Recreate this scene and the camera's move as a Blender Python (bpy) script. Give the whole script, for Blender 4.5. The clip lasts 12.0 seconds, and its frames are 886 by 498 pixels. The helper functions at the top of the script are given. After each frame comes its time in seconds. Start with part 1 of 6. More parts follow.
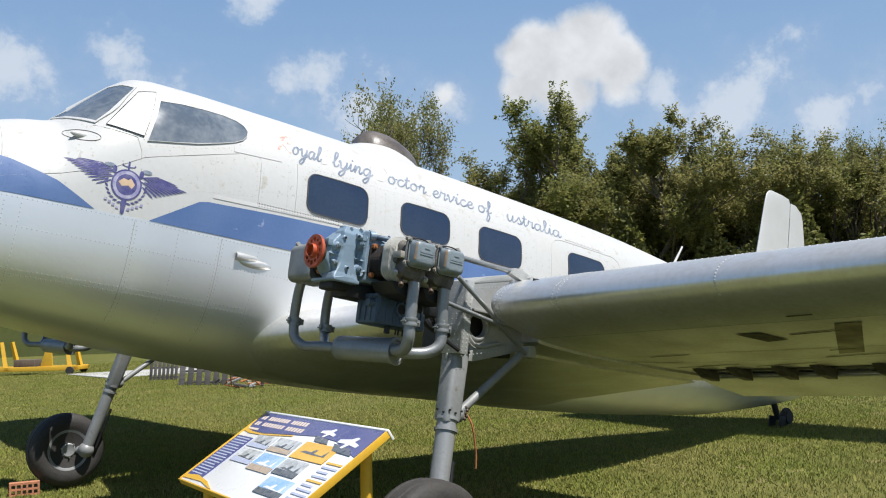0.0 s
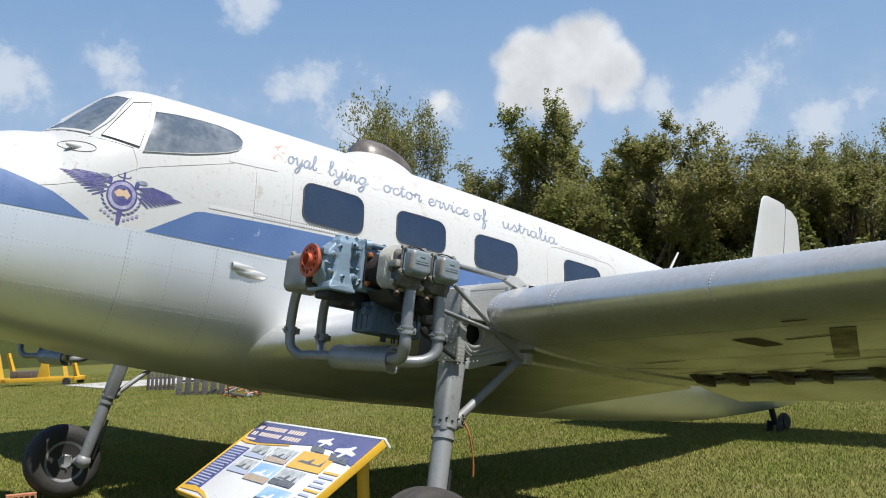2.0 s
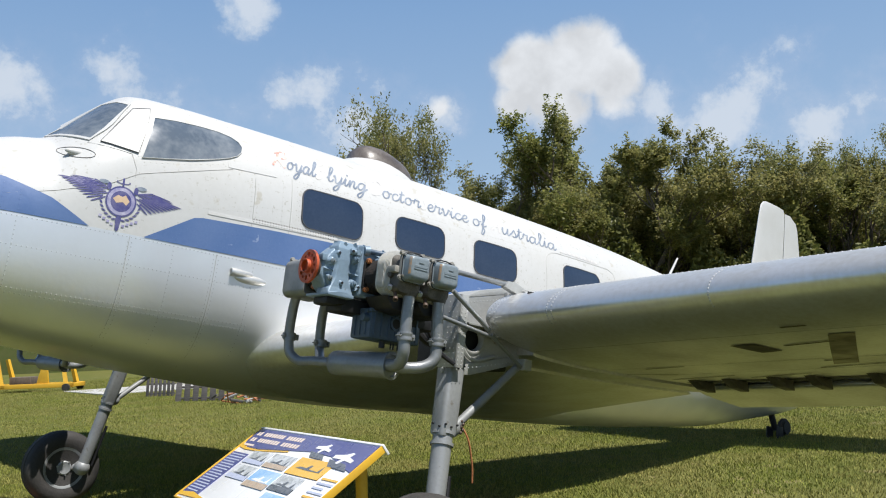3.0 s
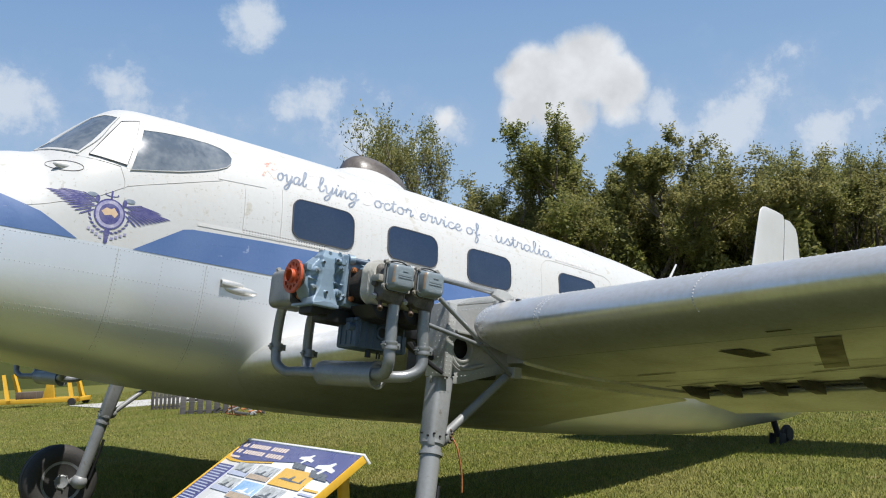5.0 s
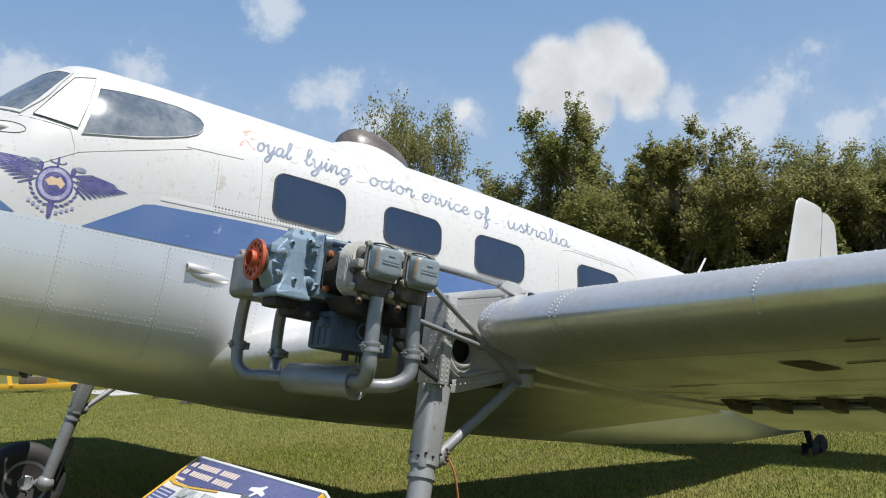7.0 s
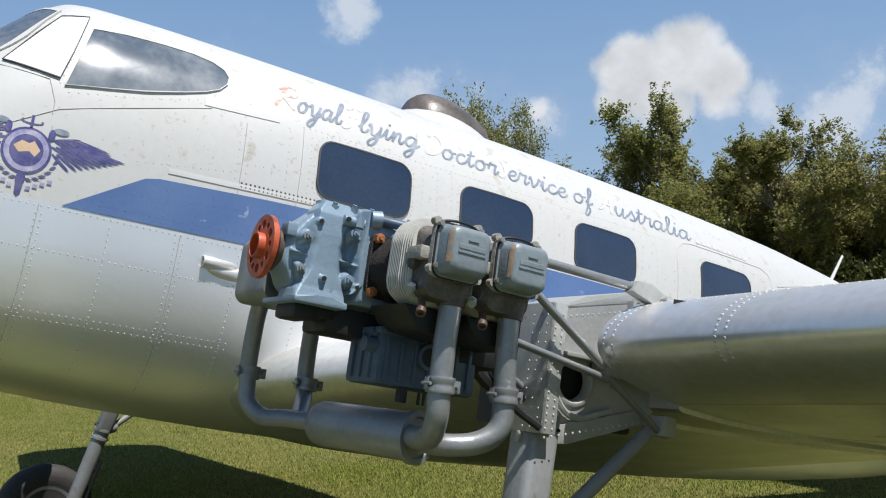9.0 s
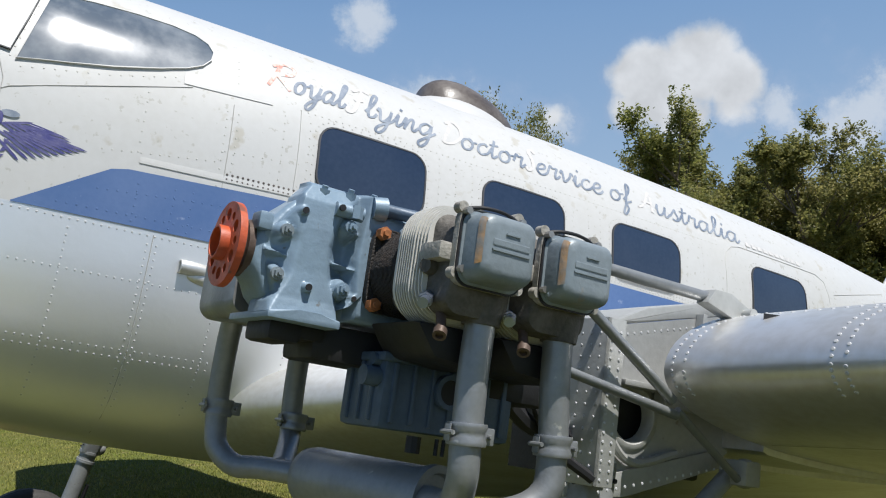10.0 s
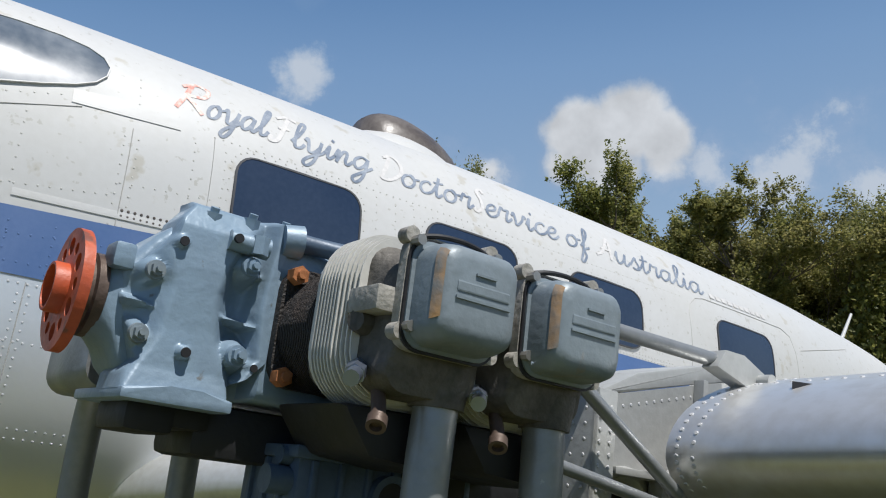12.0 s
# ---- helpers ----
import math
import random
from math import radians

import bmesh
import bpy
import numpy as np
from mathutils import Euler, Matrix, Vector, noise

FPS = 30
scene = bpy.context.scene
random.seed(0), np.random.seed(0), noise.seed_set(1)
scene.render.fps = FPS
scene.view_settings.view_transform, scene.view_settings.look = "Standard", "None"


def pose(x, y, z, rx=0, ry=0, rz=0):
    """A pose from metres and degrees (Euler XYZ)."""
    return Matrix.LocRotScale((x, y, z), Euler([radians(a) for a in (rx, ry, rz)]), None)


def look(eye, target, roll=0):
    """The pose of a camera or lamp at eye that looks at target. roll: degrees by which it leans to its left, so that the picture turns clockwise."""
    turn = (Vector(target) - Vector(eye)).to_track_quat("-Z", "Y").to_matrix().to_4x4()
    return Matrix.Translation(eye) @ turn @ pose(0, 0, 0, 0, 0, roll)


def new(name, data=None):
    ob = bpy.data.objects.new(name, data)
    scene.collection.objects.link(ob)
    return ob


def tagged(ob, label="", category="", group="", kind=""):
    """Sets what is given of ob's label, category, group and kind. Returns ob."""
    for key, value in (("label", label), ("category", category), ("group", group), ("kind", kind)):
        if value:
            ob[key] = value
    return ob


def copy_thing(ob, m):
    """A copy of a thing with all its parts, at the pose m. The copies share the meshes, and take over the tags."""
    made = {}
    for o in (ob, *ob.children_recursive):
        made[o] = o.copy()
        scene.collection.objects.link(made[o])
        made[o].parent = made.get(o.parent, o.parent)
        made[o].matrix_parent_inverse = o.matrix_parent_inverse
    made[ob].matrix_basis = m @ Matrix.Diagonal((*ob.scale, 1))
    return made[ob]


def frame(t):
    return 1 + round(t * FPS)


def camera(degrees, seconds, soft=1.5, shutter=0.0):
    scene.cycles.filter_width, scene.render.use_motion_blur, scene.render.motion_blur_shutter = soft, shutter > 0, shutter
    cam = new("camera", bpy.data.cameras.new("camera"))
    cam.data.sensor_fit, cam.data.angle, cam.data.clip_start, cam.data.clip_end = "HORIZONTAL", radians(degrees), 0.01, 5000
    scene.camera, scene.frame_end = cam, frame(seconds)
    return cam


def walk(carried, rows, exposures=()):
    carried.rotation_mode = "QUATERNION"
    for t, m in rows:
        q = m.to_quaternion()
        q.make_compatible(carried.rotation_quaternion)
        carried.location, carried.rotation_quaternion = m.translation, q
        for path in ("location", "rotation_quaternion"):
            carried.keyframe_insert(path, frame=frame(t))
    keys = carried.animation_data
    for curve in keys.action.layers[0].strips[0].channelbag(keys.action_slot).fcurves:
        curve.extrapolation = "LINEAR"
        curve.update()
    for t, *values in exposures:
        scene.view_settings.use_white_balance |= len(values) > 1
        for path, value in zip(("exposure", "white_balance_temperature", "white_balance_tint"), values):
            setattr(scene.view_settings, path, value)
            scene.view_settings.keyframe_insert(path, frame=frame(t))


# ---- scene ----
# x runs aft along the aeroplane, y to its starboard side, z up; the origin lies on the grass under the wing spar
cam = camera(52.3, 12.0, 1.1)
METRES, EYE, TILT, LEAN, TURN = 3.1, 1.34, 4.57, 1.6, -40.0
ROWS = [
    (0.0, 0.0, 0.0, 0.0, 0.0, 0.0, -0.0),
    (0.5, 0.0003, -0.0001, 0.0004, -0.11, 0.02, -0.02),
    (1.0, 0.0005, -0.0008, 0.0007, -0.19, 0.11, 0.03),
    (1.5, 0.0009, -0.0015, 0.0009, -0.22, 0.27, 0.23),
    (2.0, 0.002, -0.0024, 0.0008, -0.2, 0.48, 0.46),
    (2.5, 0.0028, -0.0022, 0.0007, -0.19, 0.7, 0.54),
    (3.0, 0.0036, -0.0025, 0.0012, -0.21, 0.84, 0.5),
    (5.0, 0.0354, 0.0027, -0.0022, 0.24, 1.49, 1.2),
    (5.5, 0.0439, 0.0308, -0.0038, 0.32, 1.32, 1.23),
    (6.0, 0.041, 0.0916, -0.0025, 0.22, 1.07, 0.85),
    (6.5, 0.0444, 0.1609, -0.0054, 0.33, 1.01, 0.36),
    (7.0, 0.0571, 0.2465, -0.0089, 1.2, 0.97, 0.07),
    (9.0, 0.0229, 0.6249, -0.016, 5.96, 0.96, -0.14),
    (9.5, 0.0065, 0.7167, -0.0195, 7.02, 1.17, -0.05),
    (10.0, -0.0021, 0.8003, -0.0181, 6.87, 1.42, -0.07),
    (10.5, 0.005, 0.8753, -0.0168, 6.87, 2.23, -0.0),
    (11.0, 0.002, 0.9197, -0.0146, 6.97, 3.39, 0.05),
    (11.5, -0.0117, 0.9382, -0.014, 6.22, 4.29, -0.0),
    (12.0, -0.0208, 0.9484, -0.0162, 2.85, 4.77, -0.02),
]
walk(cam, [(t, pose(-2.96, -5.66, EYE, TILT, LEAN, TURN) @ pose(METRES * x, METRES * y, METRES * z, 90 + pitch, roll, yaw)) for t, x, y, z, yaw, pitch, roll in ROWS],
     exposures=[(0.0, 0.40, 6450, 10), (7.0, 0.37, 6450, 10), (9.5, 0.30, 6400, 10), (11.0, 0.17, 6350, 10), (12.0, 0.10, 6350, 10)])

# ---- light ----
SUN = Vector((0.13, -0.46, 1.0)).normalized()
sun = new("sun", bpy.data.lights.new("sun", "SUN"))
sun.matrix_world = look(SUN * 60, (0, 0, 0))
sun.data.energy, sun.data.angle, sun.data.color = 5.0, radians(0.53), (1.0, 0.965, 0.91)

world = bpy.data.worlds.new("sky")
scene.world = world
world.use_nodes = True
wn, wl = world.node_tree.nodes, world.node_tree.links
wn.clear()


def wnode(kind, operation="", data_type="", interpolation_type=""):
    n = wn.new(kind)
    if operation:
        n.operation = operation
    if data_type:
        n.data_type = data_type
    if interpolation_type:
        n.interpolation_type = interpolation_type
    return n


def wmath(op, a, b=None, c=None):
    n = wnode("ShaderNodeMath", operation=op)
    for i, v in enumerate((a, b, c)):
        if v is None:
            continue
        if isinstance(v, (int, float)):
            n.inputs[i].default_value = v
        else:
            wl.new(v, n.inputs[i])
    return n.outputs[0]


sky = wnode("ShaderNodeTexSky")
sky.sky_type, sky.sun_disc, sky.sun_elevation, sky.sun_rotation = "NISHITA", False, math.asin(SUN.z), math.atan2(SUN.x, SUN.y)
sky.air_density, sky.dust_density, sky.ozone_density = 1.0, 0.4, 3.0
wtc = wnode("ShaderNodeTexCoord")
warp = wnode("ShaderNodeTexNoise")
warp.inputs["Scale"].default_value, warp.inputs["Detail"].default_value, warp.inputs["Roughness"].default_value = 16.0, 8.0, 0.6
wl.new(wtc.outputs["Generated"], warp.inputs["Vector"])
fine = wnode("ShaderNodeTexNoise")
fine.inputs["Scale"].default_value, fine.inputs["Detail"].default_value = 4.0, 6.0
wl.new(wtc.outputs["Generated"], fine.inputs["Vector"])
# cumulus heaps: azimuth from +y towards +x, elevation, radius, all in degrees, and density
CLOUDS = [
    (46.7, 16.2, 3.2, 1.0), (49.8, 16.7, 3.4, 1.0), (51.7, 15.7, 2.6, 1.0), (45.2, 14.4, 2.0, 0.7), (48.2, 14.0, 4.0, 0.65), (51.4, 13.8, 2.2, 0.6),
    (40.6, 14.2, 1.7, 0.6), (77.0, 30.0, 5.5, 0.4), (105.0, 33.0, 4.3, 0.4), (123.0, 39.0, 5.0, 0.4), (149.0, 44.0, 5.9, 0.4),
    (179.0, 28.0, 6.6, 0.4), (197.0, 33.0, 7.5, 0.4), (224.0, 36.0, 6.7, 0.4), (244.0, 37.0, 6.4, 0.4), (270.0, 15.0, 7.5, 0.4), (296.0, 36.0, 7.5, 0.4),
]
# thin, soft-edged banks lower down
BANKS = [(14.4, 15.0, 5.0, 0.9), (20.0, 16.4, 4.0, 0.8), (24.0, 14.0, 4.5, 0.6), (32.3, 15.4, 3.4, 1.0), (35.6, 13.6, 4.4, 0.8), (54.5, 13.4, 3.6, 0.9), (58.0, 11.8, 5.2, 0.9),
         (61.5, 14.3, 3.4, 0.7), (63.8, 11.4, 2.8, 1.0), (28.2, 20.6, 2.8, 1.0), (67.0, 12.0, 4.5, 0.6), (40.6, 14.0, 2.2, 0.9)]


def heaps(places):
    """The greatest of the heaps' cores, each falling off from its middle."""
    total = None
    for az, el, rad, dens in places:
        core = heap(az, el, rad, dens)
        total = core if total is None else wmath("MAXIMUM", total, core)
    return total


def heap(az, el, rad, dens):
    d = Vector((math.sin(radians(az)) * math.cos(radians(el)), math.cos(radians(az)) * math.cos(radians(el)), math.sin(radians(el))))
    dist = wnode("ShaderNodeVectorMath", operation="DISTANCE")
    wl.new(wtc.outputs["Generated"], dist.inputs[0])
    dist.inputs[1].default_value = d
    return wmath("MULTIPLY", wmath("SUBTRACT", 1.0, wmath("DIVIDE", dist.outputs["Value"], radians(rad))), dens)


edge = wmath("MULTIPLY_ADD", wmath("SUBTRACT", warp.outputs["Fac"], 0.5), 0.95, heaps(CLOUDS))
billow = wnode("ShaderNodeTexNoise")
billow.inputs["Scale"].default_value, billow.inputs["Detail"].default_value, billow.inputs["Roughness"].default_value = 17.0, 9.0, 0.64
wl.new(wtc.outputs["Generated"], billow.inputs["Vector"])
thin = wnode("ShaderNodeMapRange", interpolation_type="SMOOTHSTEP")
thin.inputs["From Min"].default_value, thin.inputs["From Max"].default_value, thin.inputs["To Max"].default_value = 0.0, 0.95, 0.78
wl.new(wmath("MULTIPLY_ADD", wmath("SUBTRACT", billow.outputs["Fac"], 0.5), 2.4, heaps(BANKS)), thin.inputs["Value"])
ramp = wnode("ShaderNodeMapRange", interpolation_type="SMOOTHSTEP")
ramp.inputs["From Min"].default_value, ramp.inputs["From Max"].default_value = 0.02, 0.5
wl.new(edge, ramp.inputs["Value"])
veil = wnode("ShaderNodeMapRange", interpolation_type="SMOOTHSTEP")
veil.inputs["From Min"].default_value, veil.inputs["From Max"].default_value, veil.inputs["To Max"].default_value = 0.5, 0.9, 0.22
wl.new(fine.outputs["Fac"], veil.inputs["Value"])
sep = wnode("ShaderNodeSeparateXYZ")
wl.new(wtc.outputs["Generated"], sep.inputs[0])
haze = wnode("ShaderNodeMapRange")
haze.inputs["From Min"].default_value, haze.inputs["From Max"].default_value = 0.45, 0.0
haze.inputs["To Min"].default_value, haze.inputs["To Max"].default_value = 0.0, 0.85
wl.new(sep.outputs["Z"], haze.inputs["Value"])
puff = wmath("MAXIMUM", ramp.outputs[0], thin.outputs[0])
cover = wmath("MAXIMUM", puff, wmath("MAXIMUM", wmath("MULTIPLY", veil.outputs[0], 1.0), haze.outputs[0]))
shade = wnode("ShaderNodeMapRange")
shade.inputs["From Min"].default_value, shade.inputs["From Max"].default_value = 0.0, 1.6
shade.inputs["To Min"].default_value, shade.inputs["To Max"].default_value = 1.0, 0.86
wl.new(edge, shade.inputs["Value"])
tintc = wnode("ShaderNodeMix", data_type="RGBA")
tintc.inputs["A"].default_value = (6.4, 8.1, 9.7, 1)
tintc.inputs["B"].default_value = (10.0, 10.35, 10.8, 1)
wl.new(puff, tintc.inputs["Factor"])
bright = wnode("ShaderNodeVectorMath", operation="SCALE")
wl.new(tintc.outputs["Result"], bright.inputs[0])
wl.new(shade.outputs[0], bright.inputs["Scale"])
lumps = wnode("ShaderNodeTexNoise")
lumps.inputs["Scale"].default_value, lumps.inputs["Detail"].default_value = 22.0, 7.0
wl.new(wtc.outputs["Generated"], lumps.inputs["Vector"])
hollow = wnode("ShaderNodeMapRange")
hollow.inputs["From Min"].default_value, hollow.inputs["From Max"].default_value = 0.36, 0.6
hollow.inputs["To Min"].default_value, hollow.inputs["To Max"].default_value = 0.85, 1.04
wl.new(lumps.outputs["Fac"], hollow.inputs["Value"])
relief = wnode("ShaderNodeVectorMath", operation="SCALE")
wl.new(bright.outputs[0], relief.inputs[0])
wl.new(wmath("ADD", wmath("MULTIPLY", ramp.outputs[0], hollow.outputs[0]), wmath("SUBTRACT", 1.0, ramp.outputs[0])), relief.inputs["Scale"])
mixc = wnode("ShaderNodeMix", data_type="RGBA")
wl.new(cover, mixc.inputs["Factor"])
deep = wnode("ShaderNodeMix", data_type="RGBA")
deep.inputs["Factor"].default_value = 0.75
zenith = wnode("ShaderNodeMix", data_type="RGBA")
zenith.inputs["A"].default_value, zenith.inputs["B"].default_value = (2.2, 4.55, 8.6, 1), (0.7, 1.7, 3.9, 1)
climb = wnode("ShaderNodeMapRange")
climb.inputs["From Min"].default_value, climb.inputs["From Max"].default_value = 0.35, 0.75
wl.new(sep.outputs["Z"], climb.inputs["Value"])
wl.new(climb.outputs[0], zenith.inputs["Factor"])
wl.new(zenith.outputs["Result"], deep.inputs["B"])
wl.new(sky.outputs[0], deep.inputs["A"])
wl.new(deep.outputs["Result"], mixc.inputs["A"])
wl.new(relief.outputs[0], mixc.inputs["B"])
back = wnode("ShaderNodeBackground")
back.inputs["Strength"].default_value = 0.061
wl.new(mixc.outputs["Result"], back.inputs["Color"])
wl.new(back.outputs[0], wnode("ShaderNodeOutputWorld").inputs["Surface"])


# ---- materials ----
def material(name, colour, rough=0.5, metal=0.0, second=None, scale=3.0, fine_scale=60.0, amount=0.5, bump=0.15, bump_scale=None,
             spots=None, spot_scale=9.0, spot_level=0.66, rough_var=0.12, stretch=(1, 1, 1), coat=0.0, per_object=0.0, island=0.0, sheen=0.5):
    """A worn surface: a coarse and a fine noise mix two colours, a third noise sets spots, and a fine relief breaks the gloss."""
    m = bpy.data.materials.new(name)
    m.use_nodes = True
    n, l = m.node_tree.nodes, m.node_tree.links
    p = n["Principled BSDF"]
    tc, mp = n.new("ShaderNodeTexCoord"), n.new("ShaderNodeMapping")
    mp.inputs["Scale"].default_value = stretch
    l.new(tc.outputs["Object"], mp.inputs["Vector"])

    def noise_tex(s, detail=5.0):
        t = n.new("ShaderNodeTexNoise")
        t.inputs["Scale"].default_value, t.inputs["Detail"].default_value = s, detail
        l.new(mp.outputs[0], t.inputs["Vector"])
        return t.outputs["Fac"]

    def ranged(v, a, b, c, d):
        r = n.new("ShaderNodeMapRange")
        for k, x in zip(("From Min", "From Max", "To Min", "To Max"), (a, b, c, d)):
            r.inputs[k].default_value = x
        l.new(v, r.inputs["Value"])
        return r.outputs[0]

    def mix(f, a, b):
        x = n.new("ShaderNodeMix")
        x.data_type = "RGBA"
        for k, v in (("Factor", f), ("A", a), ("B", b)):
            if isinstance(v, tuple):
                x.inputs[k].default_value = (*v[:3], 1)
            else:
                l.new(v, x.inputs[k])
        return x.outputs["Result"]

    second = second or tuple(c * 0.7 for c in colour)
    coarse, grain = noise_tex(scale), noise_tex(fine_scale, 3.0)
    blend = n.new("ShaderNodeMath")
    blend.operation = "MULTIPLY_ADD"
    l.new(ranged(grain, 0.3, 0.7, -0.3, 0.3), blend.inputs[0])
    blend.inputs[1].default_value = amount
    l.new(ranged(coarse, 0.35, 0.7, 0.0, amount), blend.inputs[2])
    blend.use_clamp = True
    col = mix(blend.outputs[0], tuple(colour), tuple(second))
    if spots:
        col = mix(ranged(noise_tex(spot_scale, 8.0), spot_level, spot_level + 0.06, 0.0, 0.85), col, tuple(spots))
    if per_object or island:
        info = n.new("ShaderNodeObjectInfo" if per_object else "ShaderNodeNewGeometry")
        hsv = n.new("ShaderNodeHueSaturation")
        k = per_object or island
        src = info.outputs["Random"] if per_object else info.outputs["Random Per Island"]
        l.new(ranged(src, 0, 1, 1 - k, 1 + k), hsv.inputs["Value"])
        l.new(ranged(src, 0, 1, 0.5 + 0.05 * k, 0.5 - 0.05 * k), hsv.inputs["Hue"])
        l.new(col, hsv.inputs["Color"])
        col = hsv.outputs[0]
    l.new(col, p.inputs["Base Color"])
    p.inputs["Metallic"].default_value = metal
    p.inputs["Specular IOR Level"].default_value = sheen
    l.new(ranged(coarse, 0.3, 0.7, max(0.02, rough - rough_var), min(1, rough + rough_var)), p.inputs["Roughness"])
    if coat:
        p.inputs["Coat Weight"].default_value, p.inputs["Coat Roughness"].default_value = coat, 0.12
    if bump:
        b = n.new("ShaderNodeBump")
        b.inputs["Strength"].default_value, b.inputs["Distance"].default_value = bump, 0.01
        l.new(noise_tex(bump_scale or fine_scale, 4.0), b.inputs["Height"])
        l.new(b.outputs[0], p.inputs["Normal"])
    return m


def airframe_paint():
    """White cabin paint over an aluminium-painted belly, parted by a masked line at a constant height."""
    m = material("airframe_paint", (0.535, 0.535, 0.527), 0.45, 0.0, (0.465, 0.46, 0.44), scale=2.2, fine_scale=35, amount=0.45, bump=0.04,
                 spots=(0.44, 0.42, 0.37), spot_scale=11, spot_level=0.635)
    n, l = m.node_tree.nodes, m.node_tree.links
    p = n["Principled BSDF"]
    tc, s = n.new("ShaderNodeTexCoord"), n.new("ShaderNodeSeparateXYZ")
    l.new(tc.outputs["Object"], s.inputs[0])
    lower = n.new("ShaderNodeMapRange")
    lower.inputs["From Min"].default_value, lower.inputs["From Max"].default_value = -0.128, -0.132
    l.new(s.outputs["Z"], lower.inputs["Value"])
    mixer = n.new("ShaderNodeMix")
    mixer.data_type = "RGBA"
    old = p.inputs["Base Color"].links[0].from_socket
    chips = n.new("ShaderNodeTexNoise")
    chips.inputs["Scale"].default_value, chips.inputs["Detail"].default_value = 38, 9
    l.new(tc.outputs["Object"], chips.inputs["Vector"])
    level = n.new("ShaderNodeMapRange")
    level.inputs["From Min"].default_value, level.inputs["From Max"].default_value, level.inputs["To Max"].default_value = 0.64, 0.68, 0.6
    l.new(chips.outputs["Fac"], level.inputs["Value"])
    chipped = n.new("ShaderNodeMix")
    chipped.data_type = "RGBA"
    chipped.inputs["B"].default_value = (0.36, 0.35, 0.31, 1)
    l.new(level.outputs[0], chipped.inputs["Factor"])
    l.new(old, chipped.inputs["A"])
    old = chipped.outputs["Result"]
    mott = n.new("ShaderNodeTexNoise")
    mott.inputs["Scale"].default_value, mott.inputs["Detail"].default_value = 3.5, 8
    l.new(tc.outputs["Object"], mott.inputs["Vector"])
    silver = n.new("ShaderNodeMix")
    silver.data_type = "RGBA"
    silver.inputs["A"].default_value, silver.inputs["B"].default_value = (0.84, 0.85, 0.86, 1), (0.68, 0.69, 0.70, 1)
    l.new(mott.outputs["Fac"], silver.inputs["Factor"])
    l.new(lower.outputs[0], mixer.inputs["Factor"])
    l.new(old, mixer.inputs["A"])
    l.new(silver.outputs["Result"], mixer.inputs["B"])
    l.new(mixer.outputs["Result"], p.inputs["Base Color"])
    mm = n.new("ShaderNodeMath")
    mm.operation = "MULTIPLY"
    mm.inputs[1].default_value = 0.62
    l.new(lower.outputs[0], mm.inputs[0])
    l.new(mm.outputs[0], p.inputs["Metallic"])
    gloss = n.new("ShaderNodeMix")
    l.new(lower.outputs[0], gloss.inputs["Factor"])
    l.new(p.inputs["Roughness"].links[0].from_socket, gloss.inputs["A"])
    worn = n.new("ShaderNodeMapRange")
    worn.inputs["To Min"].default_value, worn.inputs["To Max"].default_value = 0.30, 0.46
    l.new(mott.outputs["Fac"], worn.inputs["Value"])
    l.new(worn.outputs[0], gloss.inputs["B"])
    l.new(gloss.outputs["Result"], p.inputs["Roughness"])
    return m


M_SKIN = airframe_paint()
M_WHITE = material("white_paint", (0.535, 0.535, 0.527), 0.45, 0, (0.465, 0.46, 0.44), scale=4, amount=0.45, bump=0.04, spots=(0.5, 0.48, 0.43), spot_scale=20, spot_level=0.68)
M_SILVER = material("aluminium_paint", (0.76, 0.755, 0.74), 0.36, 0.68, (0.54, 0.51, 0.45), scale=3.0, fine_scale=40, amount=0.65, bump=0.04, rough_var=0.06)
M_PANEL = material("clean_white_paint", (0.72, 0.72, 0.70), 0.35, 0, (0.62, 0.62, 0.60), scale=5, amount=0.4, bump=0.03)
M_BLUE = material("blue_stripe_paint", (0.075, 0.14, 0.31), 0.45, 0, (0.105, 0.175, 0.35), scale=4, amount=0.6, bump=0.03, spots=(0.28, 0.34, 0.5), spot_scale=18, spot_level=0.68)
M_PURPLE = material("navy_transfer", (0.055, 0.055, 0.20), 0.45, 0, (0.14, 0.135, 0.26), scale=20, fine_scale=120, amount=0.8, bump=0.02)
M_LILAC = material("faded_transfer", (0.24, 0.23, 0.40), 0.5, 0, (0.5, 0.48, 0.58), scale=20, amount=0.8, bump=0.02)
M_OCHRE = material("ochre_transfer", (0.62, 0.45, 0.30), 0.5, 0, scale=20, bump=0.02)
M_SCRIPT = material("faded_grey_script", (0.15, 0.185, 0.245), 0.5, 0, (0.30, 0.335, 0.39), scale=14, fine_scale=90, amount=0.9, bump=0.02)
M_FADED = material("flaked_pale_letter", (0.60, 0.585, 0.57), 0.55, 0, (0.50, 0.49, 0.48), scale=30, amount=0.8, bump=0.1)
M_RED = material("flaked_red_letter", (0.62, 0.25, 0.20), 0.55, 0, (0.8, 0.74, 0.68), scale=40, fine_scale=90, amount=1.0, bump=0.1)
M_GLASS = material("dark_window_glass", (0.020, 0.034, 0.066), 0.10, 0, (0.034, 0.050, 0.085), scale=3, amount=0.7, bump=0.0, rough_var=0.06)
M_CANOPY = material("dusty_canopy_glass", (0.085, 0.11, 0.145), 0.20, 0, (0.24, 0.265, 0.29), scale=4.5, fine_scale=30, amount=0.6, bump=0.0, rough_var=0.06)
